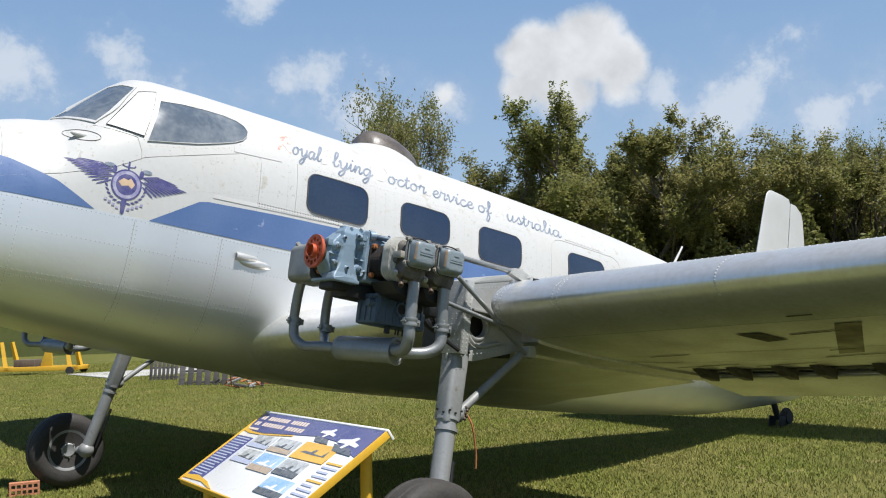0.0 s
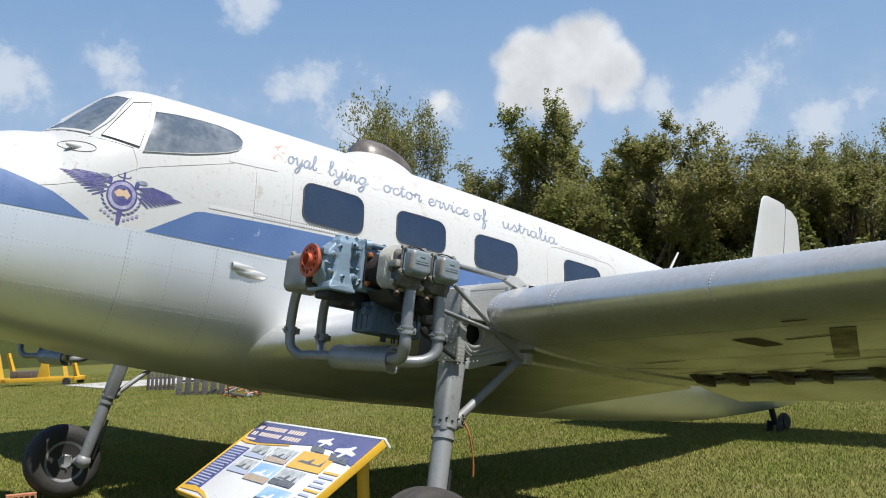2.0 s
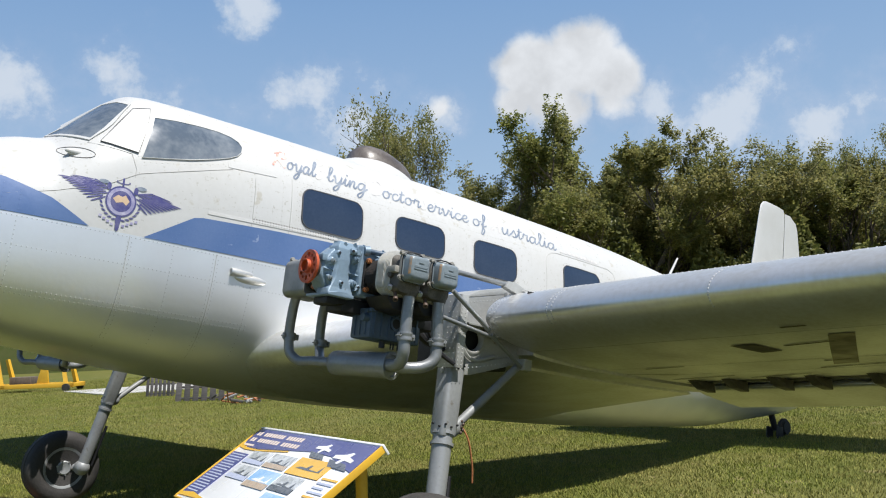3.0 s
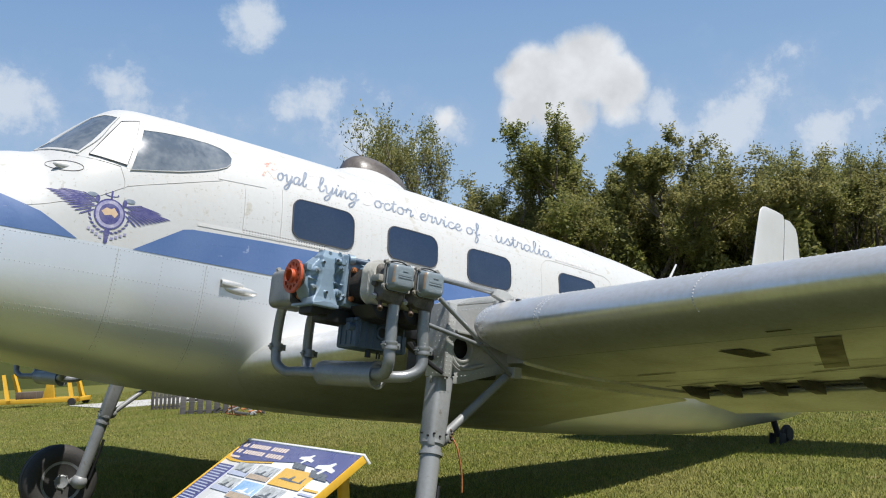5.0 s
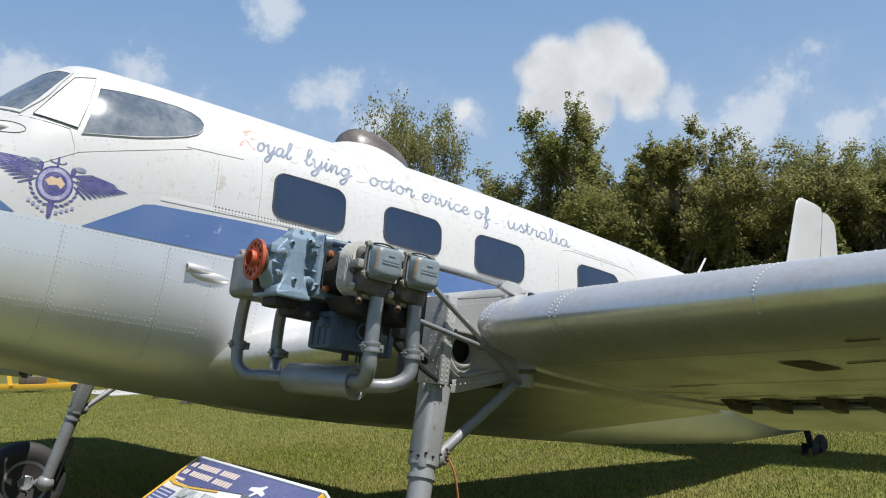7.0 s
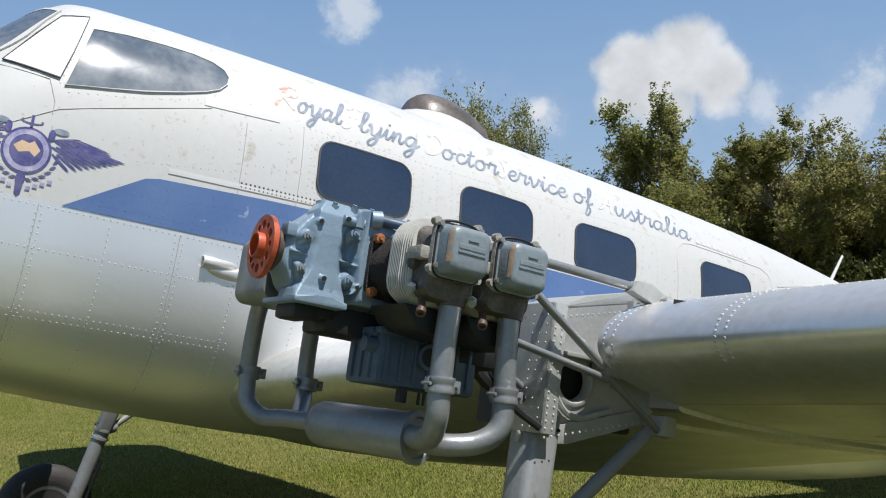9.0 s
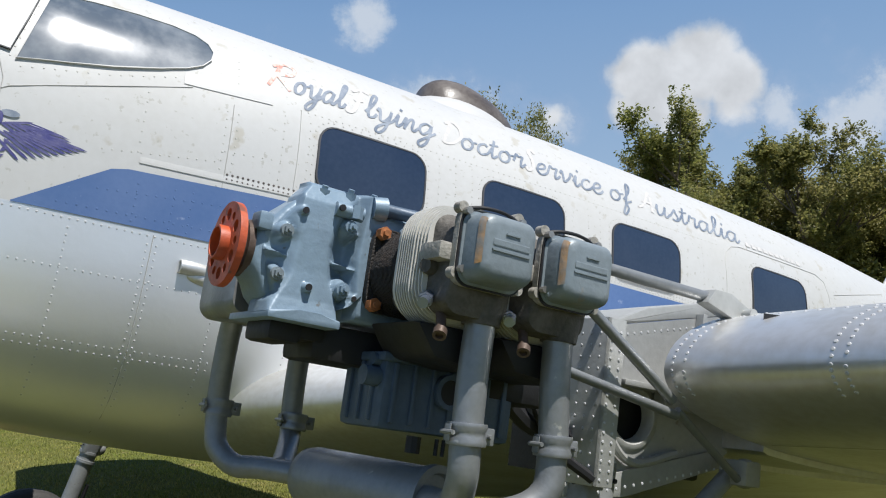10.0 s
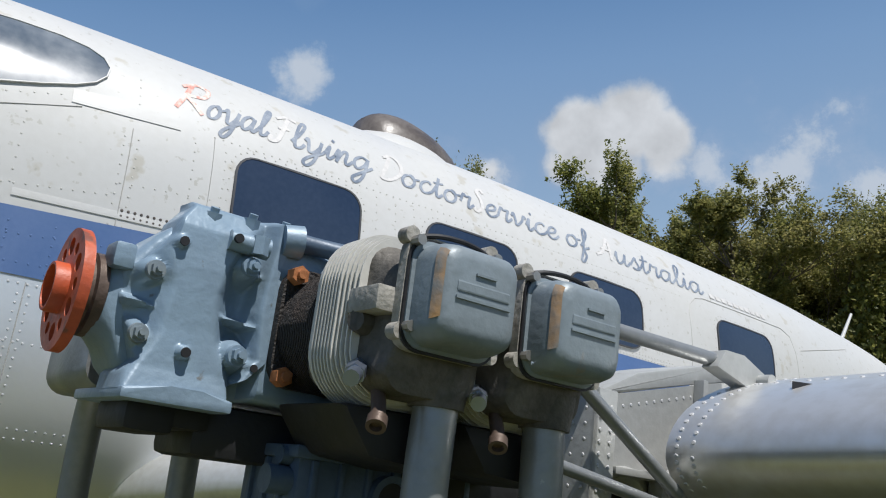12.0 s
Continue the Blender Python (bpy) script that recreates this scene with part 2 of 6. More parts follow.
M_RUBBER = material("tyre_rubber", (0.028, 0.026, 0.025), 0.75, 0, (0.06, 0.055, 0.05), scale=8, amount=0.6, bump=0.25)
M_SEAL = material("dark_rubber_seal", (0.05, 0.052, 0.058), 0.6, 0, scale=8, bump=0.1)
M_DOME = material("sooty_brown_dome", (0.085, 0.07, 0.06), 0.4, 0, (0.16, 0.14, 0.125), scale=9, amount=0.8, bump=0.12)
M_CASE = material("blue_grey_engine_paint", (0.215, 0.295, 0.37), 0.42, 0.1, (0.15, 0.205, 0.265), scale=9, fine_scale=80, amount=0.5, bump=0.12, spots=(0.12, 0.12, 0.11), spot_scale=45, spot_level=0.70)
# darker copy of the engine blue, with shade put into its colour
M_DKBLUE = material("shaded_engine_blue", (0.075, 0.11, 0.16), 0.5, 0.1, (0.045, 0.07, 0.105), scale=10, amount=0.6, bump=0.15)
M_COVER = material("weathered_grey_cover_paint", (0.215, 0.255, 0.28), 0.45, 0.1, (0.15, 0.178, 0.195), scale=11, fine_scale=90, amount=0.6, bump=0.1, spots=(0.33, 0.22, 0.10), spot_scale=9, spot_level=0.66)
M_CAST = material("bare_cast_aluminium", (0.40, 0.38, 0.34), 0.62, 0.1, (0.22, 0.21, 0.185), scale=16, fine_scale=120, amount=0.7, bump=0.25, spots=(0.15, 0.13, 0.10), spot_scale=20, spot_level=0.62)
# oil stain and the shade round the lower heads, both in this colour
M_CASTD = material("oily_shaded_cast_aluminium", (0.115, 0.105, 0.09), 0.6, 0.2, (0.045, 0.04, 0.034), scale=18, fine_scale=120, amount=0.8, bump=0.25)
M_BROWN = material("brown_scorched_steel", (0.10, 0.068, 0.052), 0.55, 0.3, (0.07, 0.05, 0.04), scale=30, bump=0.2)
M_STREAK = material("ochre_rust_streak", (.36, .21, .09), .8, 0, (.17, .19, .20), scale=22, amount=1.0, bump=.2)
M_PLUG = material("bare_plug_steel", (.26, .30, .38), .35, .8, bump=.05)
M_FIN = material("chalky_aluminium_fins", (0.60, 0.585, 0.54), 0.6, 0.1, (0.42, 0.41, 0.37), scale=14, amount=0.6, bump=0.1)
M_BARREL = material("black_barrel_paint", (0.022, 0.02, 0.019), 0.7, 0, (0.05, 0.035, 0.028), scale=25, amount=0.6, bump=0.5, bump_scale=200)
M_HUB = material("orange_red_primer", (0.50, 0.085, 0.022), 0.5, 0, (0.30, 0.055, 0.025), scale=16, fine_scale=80, amount=0.7, bump=0.12, spots=(0.16, 0.06, 0.04), spot_scale=30, spot_level=0.63)
M_PIPE = material("silver_exhaust_paint", (0.26, 0.27, 0.275), 0.42, 0.4, (0.17, 0.18, 0.185), scale=8, fine_scale=70, amount=0.6, bump=0.1, spots=(0.55, 0.54, 0.5), spot_scale=26, spot_level=0.69)
M_GREY = material("grey_primer_paint", (0.43, 0.435, 0.42), 0.5, 0.25, (0.29, 0.29, 0.275), scale=7, amount=0.5, bump=0.1, spots=(0.2, 0.17, 0.13), spot_scale=24, spot_level=0.68)
M_LEG = material("worn_grey_leg_paint", (0.29, 0.30, 0.305), 0.5, 0.2, (0.20, 0.205, 0.205), scale=7, amount=0.6, bump=0.1, spots=(0.17, 0.15, 0.12), spot_scale=24, spot_level=0.66)
M_RUST = material("rust", (0.40, 0.15, 0.05), 0.8, 0, (0.22, 0.08, 0.035), scale=40, bump=0.3)
M_STEEL = material("dull_steel", (0.42, 0.41, 0.39), 0.4, 0.8, (0.25, 0.24, 0.22), scale=30, bump=0.1)
# black parts, and shade painted on engine blocks, nacelle bay and tail leg
M_BLACK = material("oily_black_and_shade", (0.008, 0.008, 0.010), 0.6, 0, (0.016, 0.016, 0.018), scale=12, bump=0.1)
M_YELLOW = material("yellow_enamel", (0.72, 0.42, 0.035), 0.45, 0, (0.55, 0.30, 0.03), scale=6, amount=0.5, bump=0.05, spots=(0.3, 0.2, 0.1), spot_scale=20, spot_level=0.69)
M_BRICK = material("orange_brick", (0.50, 0.21, 0.11), 0.85, 0, (0.36, 0.15, 0.085), scale=30, bump=0.4)
M_TIMBER = material("grey_weathered_timber", (0.11, 0.10, 0.095), 0.85, 0, (0.055, 0.052, 0.05), scale=3, fine_scale=30, amount=0.8, bump=0.3, stretch=(1, 1, 6), per_object=0.25)
M_CONCRETE = material("pale_concrete", (0.46, 0.45, 0.43), 0.85, 0, (0.36, 0.35, 0.33), scale=2, amount=0.5, bump=0.2)
M_BARK = material("grey_brown_bark", (0.17, 0.135, 0.105), 0.9, 0, (0.09, 0.07, 0.055), scale=4, fine_scale=30, amount=0.8, bump=0.5, stretch=(1, 1, 0.3))


# ---- building helpers ----
def part(name, bm, mat, parent=None, label="", smooth=True, m=None, sharp=38):
    """One bmesh as one mesh object under its thing."""
    me = bpy.data.meshes.new(name)
    if isinstance(bm, tuple):
        me.from_pydata(*bm)
    else:
        bmesh.ops.recalc_face_normals(bm, faces=bm.faces)
        bm.to_mesh(me)
        bm.free()
    for x in mat if isinstance(mat, (list, tuple)) else (mat,):
        me.materials.append(x)
    me.polygons.foreach_set("use_smooth", [smooth] * len(me.polygons))
    if smooth:
        me.set_sharp_from_angle(angle=radians(sharp))
    ob = new(name, me)
    ob.parent = parent
    if m is not None:
        ob.matrix_basis = m
    return tagged(ob, label) if label else ob


def thing(name, label, category, group="", m=None, kind=""):
    ob = tagged(new(name), label, category, group, kind)
    if m is not None:
        ob.matrix_basis = m
    return ob


def box(bm, lo, hi, bevel=0.0, m=None):
    c = [(a + b) / 2 for a, b in zip(lo, hi)]
    s = [abs(b - a) for a, b in zip(lo, hi)]
    t = Matrix.Translation(c) @ Matrix.Diagonal((*s, 1))
    made = bmesh.ops.create_cube(bm, size=1, matrix=(m @ t) if m is not None else t)["verts"]
    if bevel:
        edges = list({e for v in made for e in v.link_edges})
        bmesh.ops.bevel(bm, geom=edges, offset=bevel, segments=2, affect="EDGES", profile=0.6)


def rod(bm, p, q, r, r2=None, seg=16, ends=True):
    p, q = Vector(p), Vector(q)
    d = q - p
    t = Matrix.Translation((p + q) / 2) @ d.to_track_quat("Z", "Y").to_matrix().to_4x4()
    bmesh.ops.create_cone(bm, cap_ends=ends, segments=seg, radius1=r, radius2=r if r2 is None else r2, depth=d.length, matrix=t)


def ball(bm, c, r, scale=(1, 1, 1), u=16, v=10, m=None):
    t = Matrix.Translation(c) @ Matrix.Diagonal((*scale, 1))
    bmesh.ops.create_uvsphere(bm, u_segments=u, v_segments=v, radius=r, matrix=t if m is None else m @ t)


def smooth_path(points, steps=8):
    """A Catmull-Rom line through the points."""
    p = [Vector(x) for x in points]
    p = [2 * p[0] - p[1]] + p + [2 * p[-1] - p[-2]]
    out = []
    for i in range(1, len(p) - 2):
        for k in range(steps):
            t = k / steps
            a, b, c, d = p[i - 1], p[i], p[i + 1], p[i + 2]
            out.append(0.5 * (2 * b + (c - a) * t + (2 * a - 5 * b + 4 * c - d) * t * t + (3 * b - a - 3 * c + d) * t ** 3))
    return out + [p[-2]]


def tube(bm, points, r, seg=16, steps=8, taper=None, caps=True):
    line = smooth_path(points, steps)
    rings, up = [], None
    for i, c in enumerate(line):
        d = (line[min(i + 1, len(line) - 1)] - line[max(i - 1, 0)]).normalized()
        up = (d.orthogonal() if up is None else up - d * up.dot(d)).normalized()
        w = d.cross(up)
        rr = r if taper is None else r + (taper - r) * i / (len(line) - 1)
        rings.append([bm.verts.new(c + rr * (math.cos(k * math.tau / seg) * up + math.sin(k * math.tau / seg) * w)) for k in range(seg)])
    for a, b in zip(rings, rings[1:]):
        for k in range(seg):
            bm.faces.new((a[k], a[(k + 1) % seg], b[(k + 1) % seg], b[k]))
    if caps:
        bm.faces.new(rings[0][::-1])
        bm.faces.new(rings[-1])


def loft(bm, rings, caps=True, closed=True):
    vs = [[bm.verts.new(p) for p in r] for r in rings]
    n = len(vs[0])
    for a, b in zip(vs, vs[1:]):
        for k in range(n if closed else n - 1):
            bm.faces.new((a[k], a[(k + 1) % n], b[(k + 1) % n], b[k]))
    if caps:
        bm.faces.new(vs[0][::-1])
        bm.faces.new(vs[-1])
    return vs


def prism(bm, outline, axis, lo, hi, bevel=0.0):
    """A flat outline pushed out along an axis (0, 1 or 2) from lo to hi."""
    def at(u, v, w):
        q = [u, v]
        q.insert(axis, w)
        return q
    a = [bm.verts.new(at(u, v, lo)) for u, v in outline]
    b = [bm.verts.new(at(u, v, hi)) for u, v in outline]
    n = len(outline)
    faces = [bm.faces.new(a[::-1]), bm.faces.new(b)]
    faces += [bm.faces.new((a[k], a[(k + 1) % n], b[(k + 1) % n], b[k])) for k in range(n)]
    if bevel:
        edges = list({e for f in faces for e in f.edges})
        bmesh.ops.bevel(bm, geom=edges, offset=bevel, segments=2, affect="EDGES", profile=0.6)


def rounded(x0, y0, x1, y1, r, n=5):
    pts = []
    for cx, cy, a0 in ((x1 - r, y1 - r, 0), (x0 + r, y1 - r, 90), (x0 + r, y0 + r, 180), (x1 - r, y0 + r, 270)):
        for k in range(n + 1):
            a = radians(a0 + 90 * k / n)
            pts.append((cx + r * math.cos(a), cy + r * math.sin(a)))
    return pts


# ---- the aeroplane: its own axes are a (aft), y (starboard) and h (up from the datum); it sits nose-up on its tail wheel ----
AIR = pose(0, 0, 1.9, 0, 10.2, 0)
aircraft = thing("aeroplane", "white and silver propeller aeroplane with blue stripe, parked on grass", "aeroplane", m=AIR)

# station, belly, roof, half width, height of the widest line, upper power, lower power
STATIONS = np.array([
    (-1.80, -0.718, .338, .62, -.22, 2.3, 3.2), (-1.60, -0.753, .405, .675, -.20, 2.4, 3.2), (-1.46, -0.770, .436, .702, -.18, 2.5, 3.2), (-1.40, -0.778, .490, .715, -.17, 2.6, 3.2),
    (-1.24, -0.793, .655, .742, -.15, 2.8, 3.2), (-1.12, -0.803, .775, .757, -.14, 2.8, 3.2), (-1.04, -0.811, .822, .767, -.12, 2.8, 3.2), (-.94, -0.823, .838, .78, -.10, 2.8, 3.2),
    (-.57, -0.850, .85, .80, -.05, 2.8, 3.2), (.15, -0.878, .852, .83, .0, 2.8, 3.2)])
STATIONS = np.vstack([STATIONS, np.array([
    (1.2, -0.883, .855, .84, .02, 2.8, 3.2), (2.4, -0.868, .848, .82, .03, 2.7, 3.2), (3.4, -0.828, .832, .76, .04, 2.6, 2.8),
    (4.0, -0.788, .815, .69, .05, 2.4, 2.8), (4.63, -0.733, .775, .60, .05, 2.3, 2.8), (5.4, -.665, .67, .47, .04, 2.1, 2.1),
    (6.3, -.52, .53, .30, .03, 2.0, 2.0), (7.3, -.33, .38, .11, .02, 2.0, 2.0), (7.75, -.22, .30, .03, .02, 2.0, 2.0)])])


def section(a):
    """Belly, roof, half width, height of the widest line and the two powers at station a, by monotone cubic steps."""
    x = STATIONS[:, 0]
    i = int(np.clip(np.searchsorted(x, a) - 1, 0, len(x) - 2))
    t = float(np.clip((a - x[i]) / (x[i + 1] - x[i]), 0, 1))
    out = []
    for c in range(1, 7):
        v = STATIONS[:, c]

        def slope(j):
            if j <= 0 or j >= len(x) - 1:
                return 0.0 if j else (v[1] - v[0]) / (x[1] - x[0])
            p, q = (v[j] - v[j - 1]) / (x[j] - x[j - 1]), (v[j + 1] - v[j]) / (x[j + 1] - x[j])
            return 0.0 if p * q <= 0 else 2 * p * q / (p + q)
        w = x[i + 1] - x[i]
        out.append(float(v[i] * (2 * t ** 3 - 3 * t * t + 1) + slope(i) * w * (t ** 3 - 2 * t * t + t)
                         + v[i + 1] * (3 * t * t - 2 * t ** 3) + slope(i + 1) * w * (t ** 3 - t * t)))
    return out


def side(a, h):
    """Half width of the hull at station a and height h."""
    b, t, w, m, n, k = section(a)
    r, p = ((h - m) / (t - m), n) if h >= m else ((m - h) / (m - b), k)
    return w * max(0.0, 1 - min(1.0, r) ** p) ** (1 / p)


def on_side(a, h, off=0.0):
    """A point of the port skin, pushed out along the skin's normal."""
    e = 0.01
    n = Vector(((side(a + e, h) - side(a - e, h)) / (2 * e), 1.0, max(-6.0, min(6.0, (side(a, h + e) - side(a, h - e)) / (2 * e))))).normalized()
    return Vector((a, -side(a, h), h)) + Vector((-n.x, -n.y, -n.z)) * off


def skin_patch(bm, outline, off, rings=5, thick=0.0):
    """A piece of sheet that lies on the port skin inside an outline of (a, h) points."""
    cx, cy = (sum(p[i] for p in outline) / len(outline) for i in (0, 1))
    levels = [[bm.verts.new(on_side(cx + (a - cx) * k / rings, cy + (h - cy) * k / rings, off)) for a, h in outline] for k in range(1, rings + 1)]
    if thick:
        levels.append([bm.verts.new(on_side(a, h, off - thick)) for a, h in outline])
    n = len(outline)
    mid = bm.verts.new(on_side(cx, cy, off))
    for k in range(n):
        bm.faces.new((mid, levels[0][k], levels[0][(k + 1) % n]))
    for p, q in zip(levels, levels[1:]):
        for k in range(n):
            bm.faces.new((p[k], p[(k + 1) % n], q[(k + 1) % n], q[k]))


def skin_ring(bm, outline, width, off, thick):
    """A raised rim on the port skin along an outline."""
    cx, cy = (sum(p[i] for p in outline) / len(outline) for i in (0, 1))
    grown = []
    for a, h in outline:
        d = math.hypot(a - cx, h - cy)
        grown.append((a + (a - cx) / d * width, h + (h - cy) / d * width))
    rows = [[bm.verts.new(on_side(a, h, o)) for a, h in line] for line, o in ((outline, off - thick), (outline, off), (grown, off), (grown, off - thick))]
    n = len(outline)
    for p, q in zip(rows, rows[1:]):
        for k in range(n):
            bm.faces.new((p[k], p[(k + 1) % n], q[(k + 1) % n], q[k]))


def along(points, gap):
    """Evenly spaced points along a broken line."""
    out = []
    for p, q in zip(points, points[1:]):
        n = max(1, round(math.dist(p, q) / gap))
        out += [tuple(p[i] + (q[i] - p[i]) * k / n for i in range(len(p))) for k in range(n)]
    return out


def dense(outline, gap=0.03):
    return along(list(outline) + [outline[0]], gap)


# hull
bm = bmesh.new()
rings = []
for a in np.concatenate([np.linspace(-1.8, -.9, 40), np.linspace(-.87, 7.75, 90)]):
    b, t, w, m, n, k = section(a)
    ring = []
    for j in range(72):
        ang = j / 72 * math.tau
        c, s = math.cos(ang), math.sin(ang)
        p = n if s >= 0 else k
        ring.append((a, w * math.copysign(abs(c) ** (2 / p), c), m + (t - m if s >= 0 else m - b) * math.copysign(abs(s) ** (2 / p), s)))
    rings.append(ring)
loft(bm, rings)
hull = part("fuselage", bm, M_SKIN, aircraft, "white painted cabin above silver painted riveted belly")

# nose bulkhead ring and dark open engine bay
bm = bmesh.new()
b, t, w, m, n, k = section(-1.79)
for r0, a0, a1 in ((1.015, -1.86, -1.78),):
    outer, inner = [], []
    for j in range(48):
        c, s = math.cos(j / 48 * math.tau), math.sin(j / 48 * math.tau)
        outer.append((w * r0 * math.copysign(abs(c) ** 0.87, c), m + (t - m if s >= 0 else m - b) * r0 * math.copysign(abs(s) ** 0.87, s)))
    loft(bm, [[(a1, y, h) for y, h in outer], [(a0, y, h) for y, h in outer], [(a0, y * .95, m + (h - m) * .95) for y, h in outer]], caps=False)
part("nose_ring", bm, M_SEAL, aircraft)
# the cowled nose engine ahead of the bulkhead
bm = bmesh.new()
rings = []
for a, g, drop in ((-1.855, .93, 0), (-2.05, .92, .0), (-2.45, .84, -.01), (-2.75, .66, -.02), (-2.86, .48, -.03), (-2.88, .30, -.03)):
    ring = []
    for j in range(48):
        c, s = math.cos(j / 48 * math.tau), math.sin(j / 48 * math.tau)
        ring.append((a, w * g * math.copysign(abs(c) ** 0.87, c), m + drop + (t - m if s >= 0 else m - b) * g * math.copysign(abs(s) ** 0.87, s)))
    rings.append(ring)
loft(bm, rings)
part("nose_cowl", bm, M_SILVER, aircraft)

# blue stripes
bm = bmesh.new()
skin_patch(bm, dense([(-1.79, .075), (-1.70, .06), (-1.47, -.012), (-1.27, -.128), (-1.79, -.128)], .05), .0022)
part("stripe", bm, M_BLUE, hull)
bm = bmesh.new()
N = 60
rows = []
for i in range(N + 1):
    a = -.975 + (2.2 + .975) * i / N
    hi = float(np.interp(a, [-.975, -.694, -.2, .25, 1.4, 2.2], [-.128, .052, .078, .092, .10, .10]))
    lo = float(np.interp(a, [-.975, 0, 1.4, 2.2], [-.131, -.118, -.07, -.04]))
    rows.append([bm.verts.new(on_side(a, lo + (hi - lo) * j / 4, .0022)) for j in range(5)])
for p, q in zip(rows, rows[1:]):
    for j in range(4):
        bm.faces.new((p[j], p[j + 1], q[j + 1], q[j]))
part("stripe", bm, M_BLUE, hull)

# cabin windows
for a0, a1, h0, h1 in ((-.02, .43, .15, .405), (.715, 1.14, .17, .395), (1.435, 1.868, .14, .388), (2.425, 2.885, .12, .40)):
    shape = dense(rounded(a0, h0, a1, h1, .065), .03)
    bm = bmesh.new()
    skin_patch(bm, shape, .005)
    w_ob = part("window", bm, M_GLASS, aircraft, "dark blue reflective cabin window")
    bm = bmesh.new()
    skin_ring(bm, shape, .007, .007, .007)
    part("seal", bm, M_SEAL, w_ob)

# cockpit glazing
for name, pts, mat in (("side_window", [(-1.045, .325), (-.975, .605), (-.85, .625), (-.70, .635), (-.58, .635), (-.50, .622), (-.455, .598), (-.437, .565), (-.445, .53), (-.475, .495), (-.53, .465), (-.62, .432), (-.765, .388), (-.9, .355)], M_CANOPY),
                       ("windscreen", [(-1.440, .432), (-1.385, .480), (-1.32, .552), (-1.25, .626), (-1.185, .690), (-1.140, .698), (-1.098, .672), (-1.16, .585), (-1.24, .468), (-1.305, .388), (-1.38, .408)], M_CANOPY),
                       ("quarter_panel", [(-1.258, .378), (-1.086, .640), (-.990, .668), (-1.068, .350)], M_PANEL)):
    shape = dense(pts, .03)
    bm = bmesh.new()
    skin_patch(bm, shape, .005, rings=8)
    w_ob = part(name, bm, mat, aircraft)
    bm = bmesh.new()
    skin_ring(bm, shape, .004 if name != "windscreen" else .016, .008, .008)
    part("frame", bm, M_SEAL if name == "quarter_panel" else M_WHITE, w_ob)


# ---- wings ----
def airfoil(chord, thick, n=40):
    """Upper surface from the trailing edge forward, then the lower surface back, as (along, up) pairs."""
    up, low = [], []
    for i in range(n + 1):
        x = (1 - math.cos(math.pi * (i / n) ** 1.15)) / 2
        y = 5 * thick * (0.2969 * math.sqrt(x) - 0.126 * x - 0.3516 * x * x + 0.2843 * x ** 3 - 0.1036 * x ** 4)
        camber = 0.07 * x * (1 - x)
        up.append((x * chord, (y * 1.15 + camber) * chord))
        low.append((x * chord, (-y * 0.85 + camber) * chord))
    return up[::-1] + low[1:-1]


def wing_ring(y, le, h, chord, thick, inc=3.0):
    t = radians(inc)
    return [(le + x * math.cos(t) + z * math.sin(t), y, h - x * math.sin(t) + z * math.cos(t)) for x, z in airfoil(chord, thick)]


def wing_plan(y):
    """Leading edge, height, chord and thickness of the outer wing at span y: straight trailing edge, swept outer leading edge."""
    le = .235 + .02 * (y - 2.33) + .12 * max(0.0, y - 5.3)
    return le, -.44 + .0459 * (y - 2.33), 2.545 - le, .155 - .005 * (y - 2.33)


for s, name in ((-1, "port_wing"), (1, "starboard_wing")):
    bm = bmesh.new()
    loft(bm, [wing_ring(s * y, *wing_plan(y)) for y in np.linspace(2.33, 8.3, 25)]
         + [wing_ring(s * 8.55, .95, -.15, 1.35, .11), wing_ring(s * 8.66, 1.3, -.14, .7, .09)])
    wing = part(name, bm, M_SILVER, aircraft, "silver painted metal wing with riveted leading edge", sharp=75)
    bm = bmesh.new()
    loft(bm, [wing_ring(s * y, le, h, c, t) for y, le, h, c, t in ((.35, -.22, -.70, 2.75, .17), (.62, -.20, -.67, 2.72, .17), (.85, -.10, -.63, 2.6, .165), (1.3, .05, -.57, 2.45, .16), (1.98, .20, -.47, 2.32, .155))])
    part("centre_wing", bm, M_SILVER, aircraft, sharp=75)
    # the wing box behind the open nacelle bay
    bm = bmesh.new()
    loft(bm, [[(max(a, .60), y, h) for a, y, h in wing_ring(s * y0, .22, -.455, 2.31, .155)] for y0 in (1.985, 2.325)])
    part("nacelle_box", bm, M_SILVER, aircraft)
    # flap along the inner trailing edge, a hand's width lower
    bm = bmesh.new()
    loft(bm, [wing_ring(s * y, 2.02, -.60 + .046 * (y - 2.33), .50, .12, 8) for y in (2.36, 3.4, 4.6, 5.4)])
    part("flap", bm, M_SILVER, aircraft)

# fin, rudder, tailplanes
def fin_ring(h, a0, a1, thick):
    c = a1 - a0
    return [(a0 + x, z, h) for x, z in airfoil(c, thick, 12)]

bm = bmesh.new()
loft(bm, [fin_ring(h, a0, a1, t) for h, a0, a1, t in ((.2, 6.1, 7.05, .12), (.6, 6.25, 7.08, .12), (1.3, 6.45, 7.12, .11), (1.9, 6.57, 7.15, .10), (2.05, 6.61, 7.15, .09), (2.10, 6.66, 7.12, .07), (2.115, 6.72, 6.98, .05))])
fin = part("fin", bm, M_WHITE, aircraft)
bm = bmesh.new()
loft(bm, [fin_ring(h, a0, a1, t) for h, a0, a1, t in ((.1, 7.09, 7.75, .08), (.8, 7.11, 7.7, .08), (1.4, 7.14, 7.56, .08), (1.9, 7.16, 7.46, .08), (1.99, 7.16, 7.42, .07), (2.06, 7.16, 7.28, .05))])
part("rudder", bm, M_WHITE, aircraft)
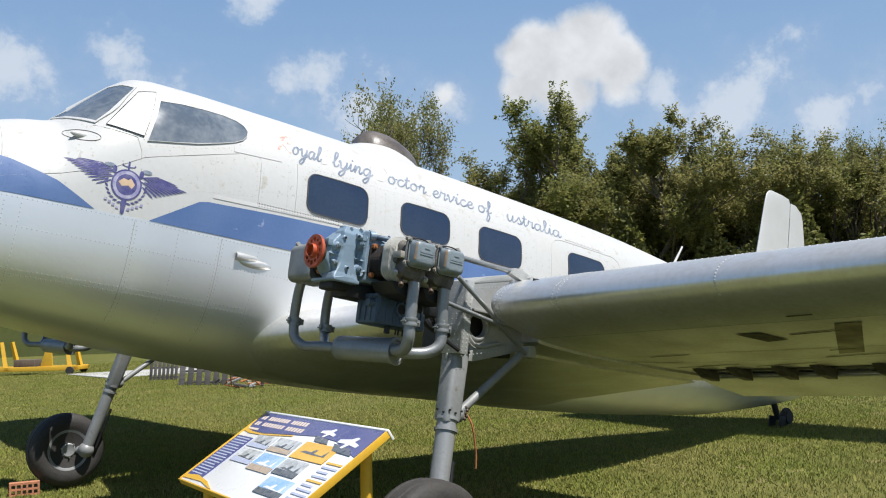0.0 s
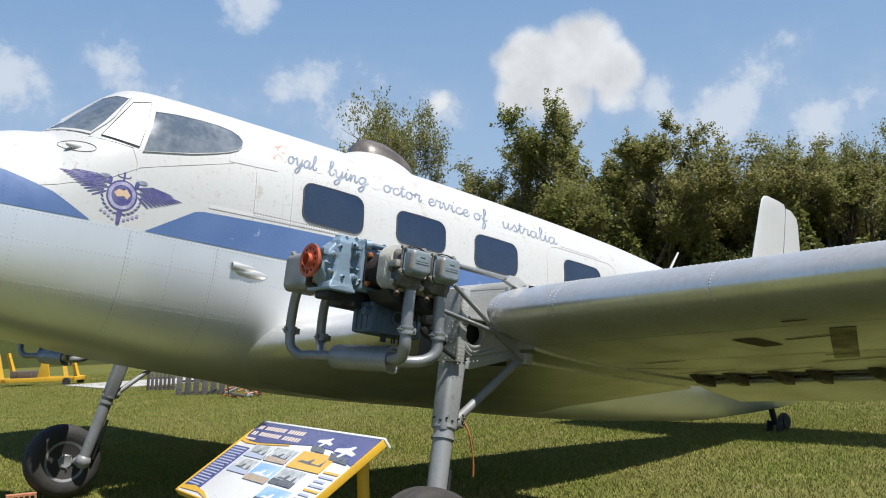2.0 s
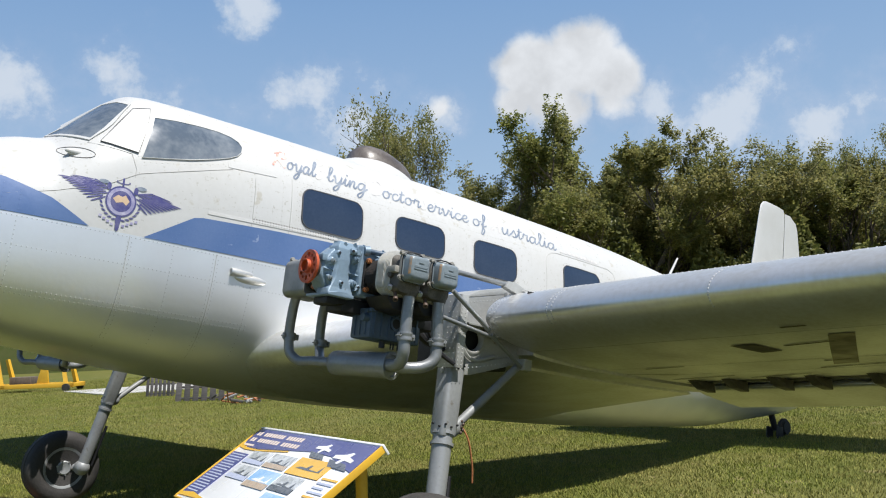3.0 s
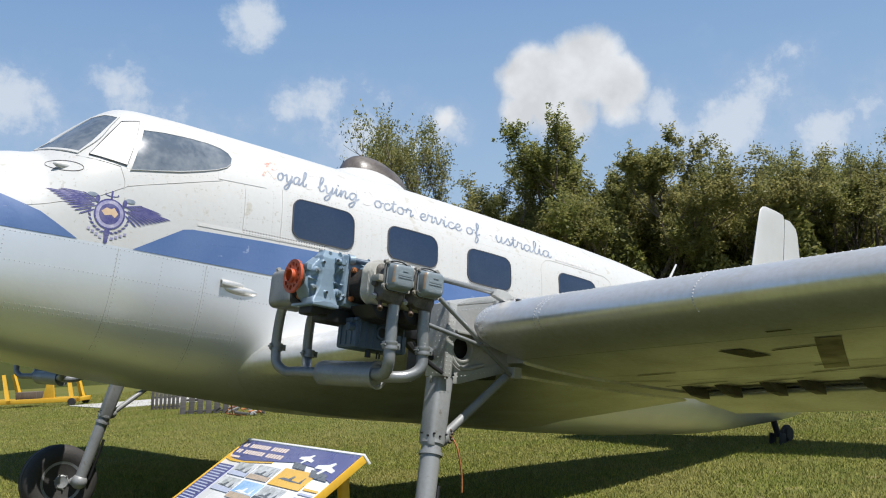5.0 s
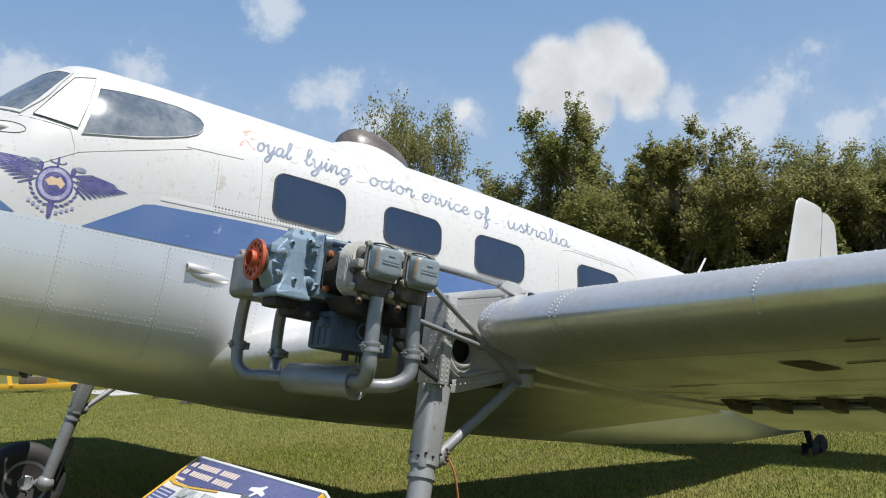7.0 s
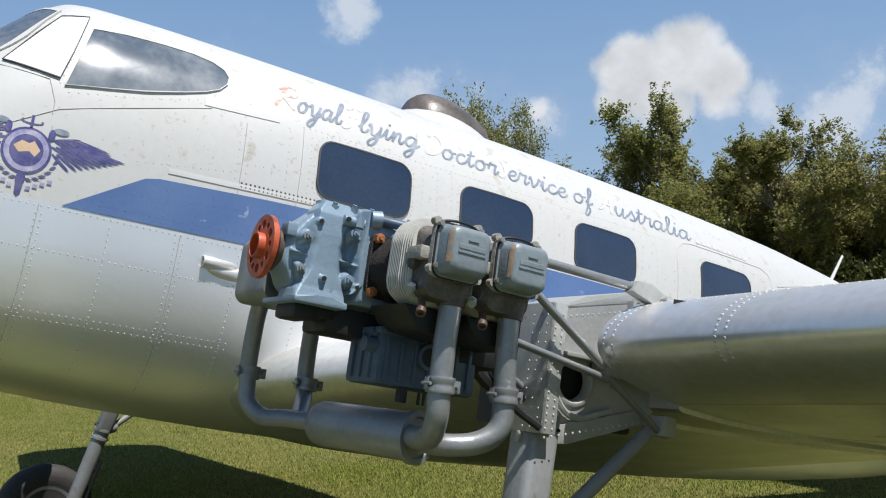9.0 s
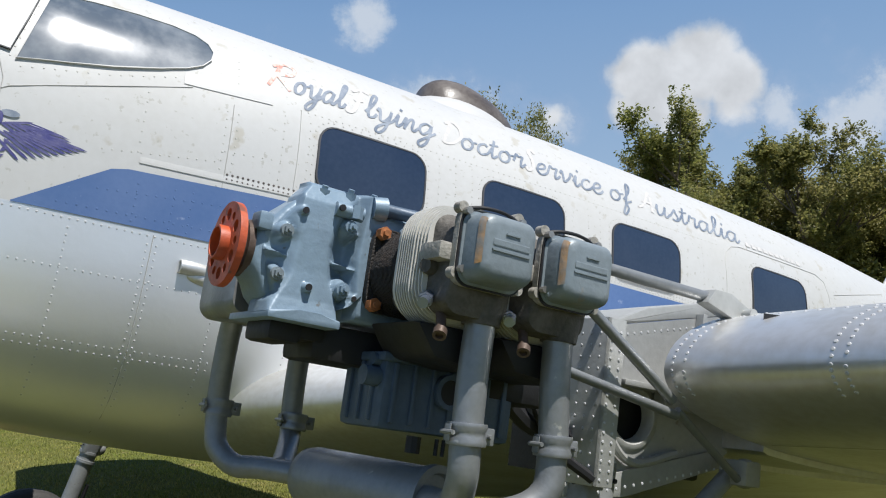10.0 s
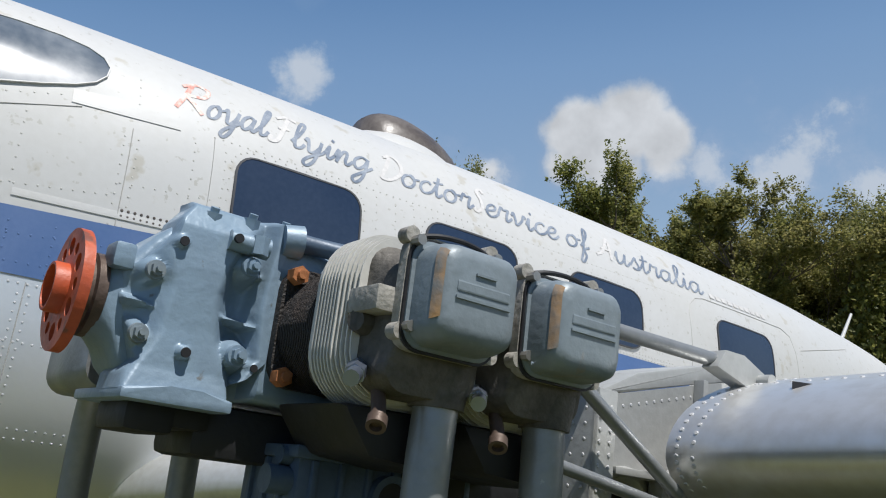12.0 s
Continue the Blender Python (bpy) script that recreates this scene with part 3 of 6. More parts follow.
for s in (-1, 1):
    bm = bmesh.new()
    loft(bm, [wing_ring(s * y, 6.1 + .12 * y, .30 + .03 * y, 1.35 - .18 * y, .10, 0) for y in (.05, .8, 1.6, 2.3, 2.45)])
    part("tailplane", bm, M_WHITE, aircraft)

# tail wheel, its leg coloured black for the shade under the tail
bm = bmesh.new()
rod(bm, (6.92, 0, -.35), (7.05, 0, -.56), .035)
box(bm, (6.97, -.07, -.68), (7.10, -.055, -.53), .005)
box(bm, (6.97, .055, -.68), (7.10, .07, -.53), .005)
part("tail_leg", bm, M_BLACK, aircraft)
bm = bmesh.new()
TW = AIR.inverted() @ Vector((7.03, 0, .105))
rod(bm, (TW.x, -.045, TW.z), (TW.x, .045, TW.z), .105, seg=28)
bmesh.ops.bevel(bm, geom=[e for e in bm.edges if len(e.link_faces) == 2 and e.calc_face_angle(0) > 1], offset=.03, segments=3, affect="EDGES")
part("tail_wheel", bm, M_RUBBER, aircraft)


# ---- main wheels and legs ----
def ring_profile(bm, c, axis, profile, seg=40):
    """A body turned about an axis through c; profile: (along the axis, radius)."""
    q = Vector(axis).to_track_quat("Z", "Y").to_matrix()
    loft(bm, [[Vector(c) + q @ Vector((r * math.cos(k * math.tau / seg), r * math.sin(k * math.tau / seg), z)) for k in range(seg)] for z, r in profile])


for s in (-1, 1):
    top, low = Vector((.15, s * 2.2, -.70)), Vector((.0, s * 2.34, -1.60))
    hub = Vector((-.13, s * 2.47, -1.615))
    bm = bmesh.new()
    rod(bm, top + (low - top) * .36, low, .050, .047, seg=24)
    ball(bm, low, .066, u=20, v=12)
    rod(bm, low, hub + Vector((0, s * .06, 0)), .035)
    leg = part("undercarriage_leg", bm, M_LEG, aircraft, "grey painted undercarriage leg with rivets")
    bm = bmesh.new()
    d = (low - top).normalized()
    side_v, fwd = Vector((0, 1, 0)), Vector((1, 0, 0))
    loft(bm, [[top + d * L + fwd * x * w + side_v * y * w for x, y in rounded(-1, -1, 1, 1, .45, 3)] for L, w in ((-.04, .056), (.12, .054), (.34, .052), (.355, .048))])
    part("leg_sleeve", bm, M_LEG, aircraft)
    for k, (x, y) in enumerate(((-.038, -.056), (.0, -.056), (.038, -.056), (-.056, -.03), (-.056, .02))):
        for L in (.0, .30):
            bm = bmesh.new()
            c = top + d * (L + .012 * (k % 2)) + fwd * x + side_v * s * -y
            rod(bm, c - side_v * s * .004 if abs(x) < .05 else c - fwd * .004, c + side_v * s * .004 if abs(x) < .05 else c + fwd * .004, .0052, seg=10)
            part("slot_hole", bm, M_BLACK, leg)
    for L in (.345, .40):
        bm = bmesh.new()
        ring_profile(bm, top + d * L, d, ((-.008, .045), (-.008, .058), (.008, .058), (.008, .045)), 28)
        part("leg_collar", bm, M_LEG, leg)
    bm = bmesh.new()
    rod(bm, top + d * .34 + Vector((.055, 0, .02)), Vector((.575, s * 2.27, -.630)), .022)
    ball(bm, top + d * .34 + Vector((.055, 0, .02)), .042, u=12, v=8)
    part("drag_strut", bm, M_LEG, aircraft)
    bm = bmesh.new()
    rod(bm, low + Vector((.08, 0, .02)), top + d * .55 + Vector((.07, 0, 0)), .012)
    part("brake_pipe", bm, M_BLACK, leg)
    wheel = new("wheel")
    wheel.parent = aircraft
    bm = bmesh.new()
    ring_profile(bm, hub, (0, 1, 0), ((-.085, .165), (-.10, .19), (-.105, .24), (-.09, .285), (-.06, .306), (-.045, .307), (-.04, .301), (-.03, .301), (-.025, .309), (0, .31), (.025, .309), (.03, .301), (.04, .301), (.045, .307), (.06, .306), (.09, .285), (.105, .24), (.10, .19), (.085, .165)), 56)
    part("tyre", bm, M_RUBBER, wheel, "worn black aircraft tyre")
    bm = bmesh.new()
    ring_profile(bm, hub, (0, 1, 0), ((-.088, .02), (-.095, .05), (-.075, .07), (-.06, .12), (-.085, .15), (-.09, .175), (.09, .175), (.085, .15), (.06, .12), (.075, .07), (.095, .05), (.088, .02)), 40)
    part("rim", bm, M_LEG, wheel, "grey painted wheel rim")
    for k in range(6):
        bm = bmesh.new()
        c = hub + Vector((.06 * math.cos(k), 0, .06 * math.sin(k)))
        rod(bm, c - Vector((0, .1, 0)), c + Vector((0, .1, 0)), .008, seg=6)
        part("wheel_nut", bm, M_STEEL, wheel)


# ---- port engine ----
AF, AR = -.452, -.283
engine = thing("engine", "uncowled flat-four piston engine, blue-grey paint, orange propeller flange", "engine", m=AIR)
EY, EH = -2.24, -.376


def disc_with_holes(bm, a0, a1, y, h, r, holes, seg=48):
    """A plate across the engine's axis with round holes (y, h, radius) through it."""
    loops = []
    for cy, ch, rr, n in [(y, h, r, seg)] + [(y + p, h + q, s, 16) for p, q, s in holes]:
        vs = [bm.verts.new((a0, cy + rr * math.cos(k * math.tau / n), ch + rr * math.sin(k * math.tau / n))) for k in range(n)]
        loops += [bm.edges.new((vs[k], vs[(k + 1) % n])) for k in range(n)]
    got = bmesh.ops.triangle_fill(bm, edges=loops, use_beauty=True)
    faces = [f for f in got["geom"] if isinstance(f, bmesh.types.BMFace)]
    more = bmesh.ops.extrude_face_region(bm, geom=faces)
    bmesh.ops.translate(bm, verts=[v for v in more["geom"] if isinstance(v, bmesh.types.BMVert)], vec=(a1 - a0, 0, 0))


# crankcase: a narrow core that swells from the shaft seal, under a cast face with bosses, webs and pockets
bm = bmesh.new()
rings = []
for a, w, up, dn, r in ((-.750, .042, .042, .046, .9), (-.735, .046, .048, .055, .9), (-.722, .050, .052, .064, .6), (-.71, .050, .060, .084, .45), (-.69, .050, .085, .100, .3), (-.66, .050, .112, .104, .25),
                        (-.60, .050, .116, .104, .25), (-.555, .052, .114, .104, .25), (-.540, .080, .112, .100, .2), (-.40, .084, .108, .100, .2), (-.16, .084, .106, .100, .2), (-.14, .07, .098, .09, .3)):
    rr = min(w, up, dn) * r
    rings.append([(a, EY + y, EH + h) for y, h in rounded(-w, -dn, w, up, rr, 5)])
loft(bm, rings)
case = part("crankcase", bm, M_CASE, engine, "blue-grey painted crankcase with bolts and ribs")
BOSSES = [(-.694, .034, .019, .074), (-.699, -.044, .018, .074), (-.579, .065, .021, .084), (-.578, -.049, .022, .086), (-.645, -.058, .013, .094), (-.670, .075, .012, .086), (-.551, -.060, .012, .084)]


def cast_depth(a, e):
    """How far the cast face stands out from the engine's axis at station a and height e above the axis."""
    mid = float(np.interp(e, [-.11, -.06, 0, .06, .13], [-.645, -.640, -.642, -.640, -.622]))
    half = float(np.interp(e, [-.11, -.085, -.04, .02, .07, .13], [.062, .052, .030, .024, .034, .050]))
    fall = max(0.0, abs(a - mid) - half) / .022
    ridge = float(np.interp(e, [-.11, -.08, -.03, .05, .10, .132], [.092, .084, .080, .080, .076, .058]))
    d = .050 + (ridge - .050) * math.exp(-fall ** 2)
    right = float(np.interp(e, [-.11, -.05, .01, .07, .13], [-.575, -.535, -.541, -.537, -.530]))
    d = max(d, .050 + .034 * math.exp(-(max(0.0, right - .010 - a) / .012) ** 2))
    for pa, pe, r, top in BOSSES:
        q = math.hypot(a - pa, e - pe) / r
        d = max(d, .050 + (top - .050) * math.exp(-max(0.0, q - .45) ** 2 * 3.2))
    for pe, a0, a1, top in ((.000, -.64, -.535, .078), (-.004, -.725, -.66, .070), (.062, -.60, -.53, .074), (-.052, -.60, -.53, .076)):
        if a0 < a < a1:
            d = max(d, .050 + (top - .050) * math.exp(-((e - pe - .10 * (a0 - a)) / .0045) ** 2))
    return d


bm = bmesh.new()
rows = []
for i in range(75):
    e = -.110 + .242 * i / 74
    a0 = float(np.interp(e, [-.11, -.09, -.074, -.045, .0, .03, .05, .087, .109, .132], [-.712, -.710, -.697, -.708, -.724, -.726, -.702, -.676, -.672, -.655]))
    a1 = float(np.interp(e, [-.11, -.088, -.075, -.05, .01, .07, .132], [-.580, -.580, -.556, -.533, -.539, -.534, -.526]))
    line = [(a0, EY, EH + e), (a0, EY - .030, EH + e)]
    line += [(a0 + (a1 - a0) * j / 64, EY - cast_depth(a0 + (a1 - a0) * j / 64, e) * (1 if 0 < j < 64 else .93), EH + e) for j in range(65)]
    rows.append(line + [(a1, EY - .030, EH + e), (a1, EY, EH + e)])
first, last = rows[0], rows[-1]
rows = [[(a, EY, h) for a, y, h in first]] + rows + [[(a, EY + (y - EY) * .7, h + .007) for a, y, h in last], [(a, EY, h + .009) for a, y, h in last]]
loft(bm, rows, caps=False, closed=False)
part("case_face", bm, M_CASE, case, sharp=60)
bm = bmesh.new()
prism(bm, [(-.712, -.121), (-.575, -.121), (-.575, -.106), (-.615, -.100), (-.655, -.100), (-.712, -.108)], 1, EY - .096, EY + .090, .004)
bmesh.ops.translate(bm, verts=bm.verts, vec=(0, 0, EH))
part("case_foot", bm, M_CASE, case)
bm = bmesh.new()
box(bm, (-.742, EY - .062, EH + .030), (-.715, EY - .02, EH + .062), .006)
part("case_lug", bm, M_CASE, case)
bm = bmesh.new()
rod(bm, (-.612, EY - .080, EH + .094), (-.560, EY - .086, EH + .092), .013, .014)
rod(bm, (-.575, EY - .092, EH + .104), (-.575, EY - .092, EH + .080), .012, seg=6)
rod(bm, (-.540, EY - .080, EH + .112), (-.515, EY - .085, EH + .114), .021, .023)
box(bm, (-.645, EY - .052, EH + .100), (-.20, EY + .06, EH + .130), .012)
part("tappet_gallery", bm, M_CASE, case)
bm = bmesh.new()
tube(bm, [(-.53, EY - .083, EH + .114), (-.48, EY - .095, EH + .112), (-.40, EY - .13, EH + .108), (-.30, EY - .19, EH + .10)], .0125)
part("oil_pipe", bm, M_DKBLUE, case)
for a, h, r, y in ((-.694, .034, .0125, .072), (-.699, -.044, .0125, .072), (-.579, .065, .013, .082), (-.578, -.049, .014, .084)):
    bm = bmesh.new()
    p = Vector((a, EY - y, EH + h))
    rod(bm, p, p + Vector((0, -.007, 0)), r, r * .92, seg=20)
    rod(bm, p + Vector((0, -.006, 0)), p + Vector((0, -.015, 0)), r * .68, seg=6)
    rod(bm, p + Vector((0, -.014, 0)), p + Vector((0, -.021, 0)), r * .34, seg=12)
    part("stud", bm, M_CASE if a > -.58 else M_COVER, case)
for a, h, r, y in ((-.645, -.058, .0062, .090), (-.670, .075, .006, .082), (-.551, -.060, .005, .080), (-.606, .094, .006, .093)):
    bm = bmesh.new()
    rod(bm, (a, EY - y, EH + h), (a, EY - y - .0055, EH + h), r, seg=12)
    part("bolt_hole", bm, M_BLACK, case)
for a, e in ((-.631, .122), (-.578, .128), (-.53, .130), (-.42, .128), (-.30, .128)):
    bm = bmesh.new()
    rod(bm, (a, EY - .055, EH + e - .012), (a, EY - .060, EH + e + .006), .011, seg=6)
    rod(bm, (a, EY - .060, EH + e + .005), (a, EY - .063, EH + e + .012), .006, seg=10)
    part("top_bolt", bm, M_CASE, case)

# propeller flange
bm = bmesh.new()
disc_with_holes(bm, -.776, -.763, EY, EH, .076, [(.053 * math.cos(k * math.tau / 12), .053 * math.sin(k * math.tau / 12), .0115 if k % 2 else .008) for k in range(12)] + [(0, 0, .021)])
flange = part("propeller_flange", bm, M_HUB, engine, "orange-red rusty propeller flange with round holes")
bm = bmesh.new()
ring_profile(bm, (-.776, EY, EH), (-1, 0, 0), ((-.002, .031), (.014, .031), (.017, .030), (.017, .0265), (-.016, .025)), 32)
part("boss", bm, M_HUB, flange)
bm = bmesh.new()
ring_profile(bm, (-.745, EY, EH), (-1, 0, 0), ((-.03, .042), (-.012, .042), (-.008, .052), (.004, .052), (.006, .045), (.018, .045)), 36)
part("shaft_collar", bm, M_BROWN, engine)
bm = bmesh.new()
rod(bm, (-.7715, EY, EH), (-.74, EY, EH), .0249, seg=24)
part("shaft_bore", bm, M_BLACK, flange)


def shell(bm, y0, y1, a, h, w, hh, r, seg=4):
    """A rounded block across the aeroplane from y0 to y1."""
    loft(bm, [[(a + p, y, h + q) for p, q in rounded(-w * k, -hh * k, w * k, hh * k, r * k, seg)] for y, k in ((y0, 1), (y1, 1))])


def cylinder(a, s):
    """One cylinder with its head and rocker cover, on the side s."""
    def Y(d):
        return EY + s * d
    bm = bmesh.new()
    loft(bm, [[(a + p, Y(d), EH + q) for p, q in rounded(-.082, -.078, .082, .078, .03, 4)] for d in (.080, .094)])
    cyl = part("cylinder", bm, M_BARREL, engine, "black cylinder barrel with chalky aluminium finned head")
    for p, q in ((-.068, .066), (.068, .066), (-.068, -.066), (.068, -.066)):
        bm = bmesh.new()
        rod(bm, (a + p, Y(.092), EH + q), (a + p, Y(.110), EH + q), .0125, seg=6)
        rod(bm, (a + p, Y(.108), EH + q), (a + p, Y(.116), EH + q), .006, seg=10)
        part("base_nut", bm, M_RUST, cyl)
    bm = bmesh.new()
    prof = [(.090, .070)]
    for k in range(22):
        d = .096 + k * .0045
        prof += [(d, .076), (d, .081), (d + .0022, .081), (d + .0022, .076)]
    ring_profile(bm, (a, EY, EH), (0, s, 0), prof + [(.20, .07)], 32)
    part("barrel", bm, M_BARREL, cyl)
    for k in range(13 if s < 0 else 0):
        d = .190 + k * .0074
        grow = 1 - .10 * max(0, (k - 8) / 5) - .06 * max(0, (2 - k) / 2)
        bm = bmesh.new()
        loft(bm, [[(a + p * grow, Y(x), EH + .003 + q * grow) for p, q in rounded(-.089, -.103, .089, .103, .062, 7)] for x in (d, d + .0026)])
        part("cooling_fin", bm, M_FIN, cyl, smooth=False)
    bm = bmesh.new()
    loft(bm, [[(a + p, Y(d), EH + .0 + q) for p, q in rounded(-w, -hb, w, ht, .03, 5)] for d, w, hb, ht in ((.17, .07, .08, .08), (.28, .072, .085, .085), (.29, .068, .09, .075), (.325, .062, .085, .062), (.335, .058, .05, .06))])
    # exhaust and inlet ports under the head, plug bosses
    rod(bm, (a + .030, Y(.30), EH - .05), (a + .030, Y(.30), EH - .092), .038, .032, seg=20)
    rod(bm, (a - .055, Y(.28), EH - .01), (a - .085, Y(.29), EH - .012), .020, .012, seg=14)
    if s > 0:
        loft(bm, [[(a + p * g, Y(d), EH - .012 + q * g) for p, q in rounded(-.092, -.092, .085, .085, .03, 5)] for d, g in ((.17, .9), (.19, 1), (.34, 1), (.36, .9))])
    part("head", bm, M_CASTD if s < 0 else M_PIPE, cyl)
    bm = bmesh.new()
    box(bm, (a - .088, min(Y(.270), Y(.332)), EH - .004), (a - .045, max(Y(.270), Y(.332)), EH + .026), .006)
    part("head_lug", bm, M_CAST if s < 0 else M_PIPE, cyl)
    bm = bmesh.new()
    ears = rounded(-.066, -.064, .066, .064, .022, 4)
    loft(bm, [[(a + p, Y(d), EH + .022 + q) for p, q in ears] for d in (.332, .346)])
    for p, q in ((-.062, .062), (.05, .068), (-.062, -.045), (.064, -.05)):
        rod(bm, (a + p, Y(.33), EH + .022 + q), (a + p, Y(.347), EH + .022 + q), .0095, seg=14)
    part("rocker_flange", bm, M_CAST, cyl)
    bm = bmesh.new()
    prof = ((.344, 1.0, 0), (.352, 1.0, 0), (.353, .93, 0), (.378, .91, .0), (.392, .86, .0), (.399, .76, .0), (.401, .6, 0))
    rings = []
    for d, k, _ in prof:
        rings.append([(a + p * k, Y(d), EH + .022 + q * k) for p, q in rounded(-.062, -.062, .062, .058, .024, 5)])
    loft(bm, rings)
    gasket = bmesh.new()
    loft(gasket, [[(a + p * g, Y(d), EH + .022 + q * g) for p, q in rounded(-.062, -.062, .062, .058, .024, 5)] for d, g in ((.3455, 1.02), (.3455, 1.05), (.3495, 1.05), (.3495, 1.0))], caps=False)
    part("gasket", gasket, M_BLACK, cyl)
    if s < 0:
        lead = bmesh.new()
        tube(lead, [(a - .060, Y(.340), EH + .082), (a - .025, Y(.349), EH + .090), (a + .020, Y(.350), EH + .090), (a + .050, Y(.350), EH + .076), (a + .066, Y(.349), EH + .04), (a + .068, Y(.34), EH - .01)], .0032, seg=8)
        part("ignition_lead", lead, M_BLACK, cyl)
    part("rocker_cover", bm, M_COVER, cyl, "grey-blue rocker cover with rust streak")
    for p, q in ((-.058, .055), (.05, .06), (-.058, -.04), (.058, -.045)):
        bm = bmesh.new()
        rod(bm, (a + p, Y(.346), EH + .022 + q), (a + p, Y(.360), EH + .022 + q), .0062, seg=8)
        part("screw", bm, M_STEEL, cyl)
    # raised maker's band, plain
    bm = bmesh.new()
    lo, hi = sorted((Y(.398), Y(.4035)))
    box(bm, (a - .012, lo, EH + .042), (a + .016, hi, EH + .0445))
    box(bm, (a - .036, lo, EH + .013), (a + .038, hi, EH + .016))
    box(bm, (a - .035, min(Y(.398), Y(.4025)), EH + .021), (a + .037, max(Y(.398), Y(.4025)), EH + .033), .002)
    part("raised_band", bm, M_COVER, cyl, smooth=False)
    bm = bmesh.new()
    rows = []
    for d, k in ((.386, .905), (.3935, .878), (.3982, .820)):
        edge_pts = rounded(-.062, -.062, .062, .058, .024, 5)[9:13]
        rows.append([bm.verts.new((a + p * k, Y(d), EH + .022 + q * k)) for p, q in edge_pts])
    for p, q in zip(rows, rows[1:]):
        for k in range(len(p) - 1):
            bm.faces.new((p[k], p[k + 1], q[k + 1], q[k]))
    part("rust_streak", bm, M_STREAK, cyl)
    # spark plugs and the pushrod tubes
    if s > 0:
        return cyl
    bm = bmesh.new()
    rod(bm, (a - .07, Y(.285), EH - .062), (a - .095, Y(.32), EH - .075), .012, seg=6)
    rod(bm, (a - .09, Y(.315), EH - .072), (a - .11, Y(.34), EH - .082), .009, seg=12)
    part("spark_plug", bm, M_PLUG, cyl)
    bm = bmesh.new()
    tube(bm, [(a - .045, Y(.29), EH - .075), (a - .05, Y(.305), EH - .10), (a - .06, Y(.322), EH - .120)], .0085)
    ring_profile(bm, (a - .061, Y(.323), EH - .121), (-.4, s * .5, -.75), ((-.008, .0085), (-.008, .0115), (.005, .0115), (.005, .007), (-.004, .006)), 16)
    part("drain_elbow", bm, M_BROWN, cyl)
    for da in (-.025, .03):
        bm = bmesh.new()
        rod(bm, (a + da, Y(.10), EH + .075), (a + da, Y(.325), EH + .055), .011, seg=12)
        part("pushrod_tube", bm, M_CASE, cyl)
    return cyl


for a in (AF, AR):
    cylinder(a, -1)
    cylinder(a - .148, 1)

# blocks painted black as shade between case and sump, the sump with its ribs
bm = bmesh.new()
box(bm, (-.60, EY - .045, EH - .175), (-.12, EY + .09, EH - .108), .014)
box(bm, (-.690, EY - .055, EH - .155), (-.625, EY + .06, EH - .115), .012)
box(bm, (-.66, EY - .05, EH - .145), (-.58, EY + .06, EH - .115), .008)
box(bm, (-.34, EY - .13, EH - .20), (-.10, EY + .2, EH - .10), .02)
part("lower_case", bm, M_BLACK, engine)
# added black fillers that paint the shade under the cylinders
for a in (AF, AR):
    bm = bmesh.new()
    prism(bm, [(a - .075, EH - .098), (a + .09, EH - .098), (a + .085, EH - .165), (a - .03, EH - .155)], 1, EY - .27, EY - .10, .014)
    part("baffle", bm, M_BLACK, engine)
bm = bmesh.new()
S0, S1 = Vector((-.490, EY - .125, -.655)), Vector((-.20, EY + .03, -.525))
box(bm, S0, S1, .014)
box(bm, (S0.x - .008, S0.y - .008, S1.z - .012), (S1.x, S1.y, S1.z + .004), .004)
sump = part("sump", bm, M_DKBLUE, engine, "ribbed blue-grey oil sump, darkened for shade")
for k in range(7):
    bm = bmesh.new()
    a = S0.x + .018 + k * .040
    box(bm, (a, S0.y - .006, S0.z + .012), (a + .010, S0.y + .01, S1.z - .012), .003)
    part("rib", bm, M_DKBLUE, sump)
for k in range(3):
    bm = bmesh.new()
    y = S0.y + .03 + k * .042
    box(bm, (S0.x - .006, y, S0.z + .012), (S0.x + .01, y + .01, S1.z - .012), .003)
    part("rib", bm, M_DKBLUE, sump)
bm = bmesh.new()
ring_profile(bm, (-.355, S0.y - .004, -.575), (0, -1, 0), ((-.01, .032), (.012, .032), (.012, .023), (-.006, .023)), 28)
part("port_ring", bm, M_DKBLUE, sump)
bm = bmesh.new()
rod(bm, (-.355, S0.y - .012, -.575), (-.355, S0.y + .02, -.575), .0228, seg=24)
part("port_bore", bm, M_BLACK, sump)
bm = bmesh.new()
rod(bm, (S0.x - .03, EY - .1, -.565), (S0.x + .01, EY - .1, -.565), .018, seg=14)
rod(bm, (S0.x - .015, EY - .1, -.535), (S0.x + .01, EY - .1, -.535), .012, seg=12)
part("plug", bm, M_DKBLUE, sump)
for a in (-.40, -.35, -.335, -.31, -.29):
    bm = bmesh.new()
    rod(bm, (a, S0.y + .02, -.66), (a, S0.y + .02, -.69), .004 if a > -.38 else .014, seg=8)
    part("drain_stud", bm, M_BLACK, sump)

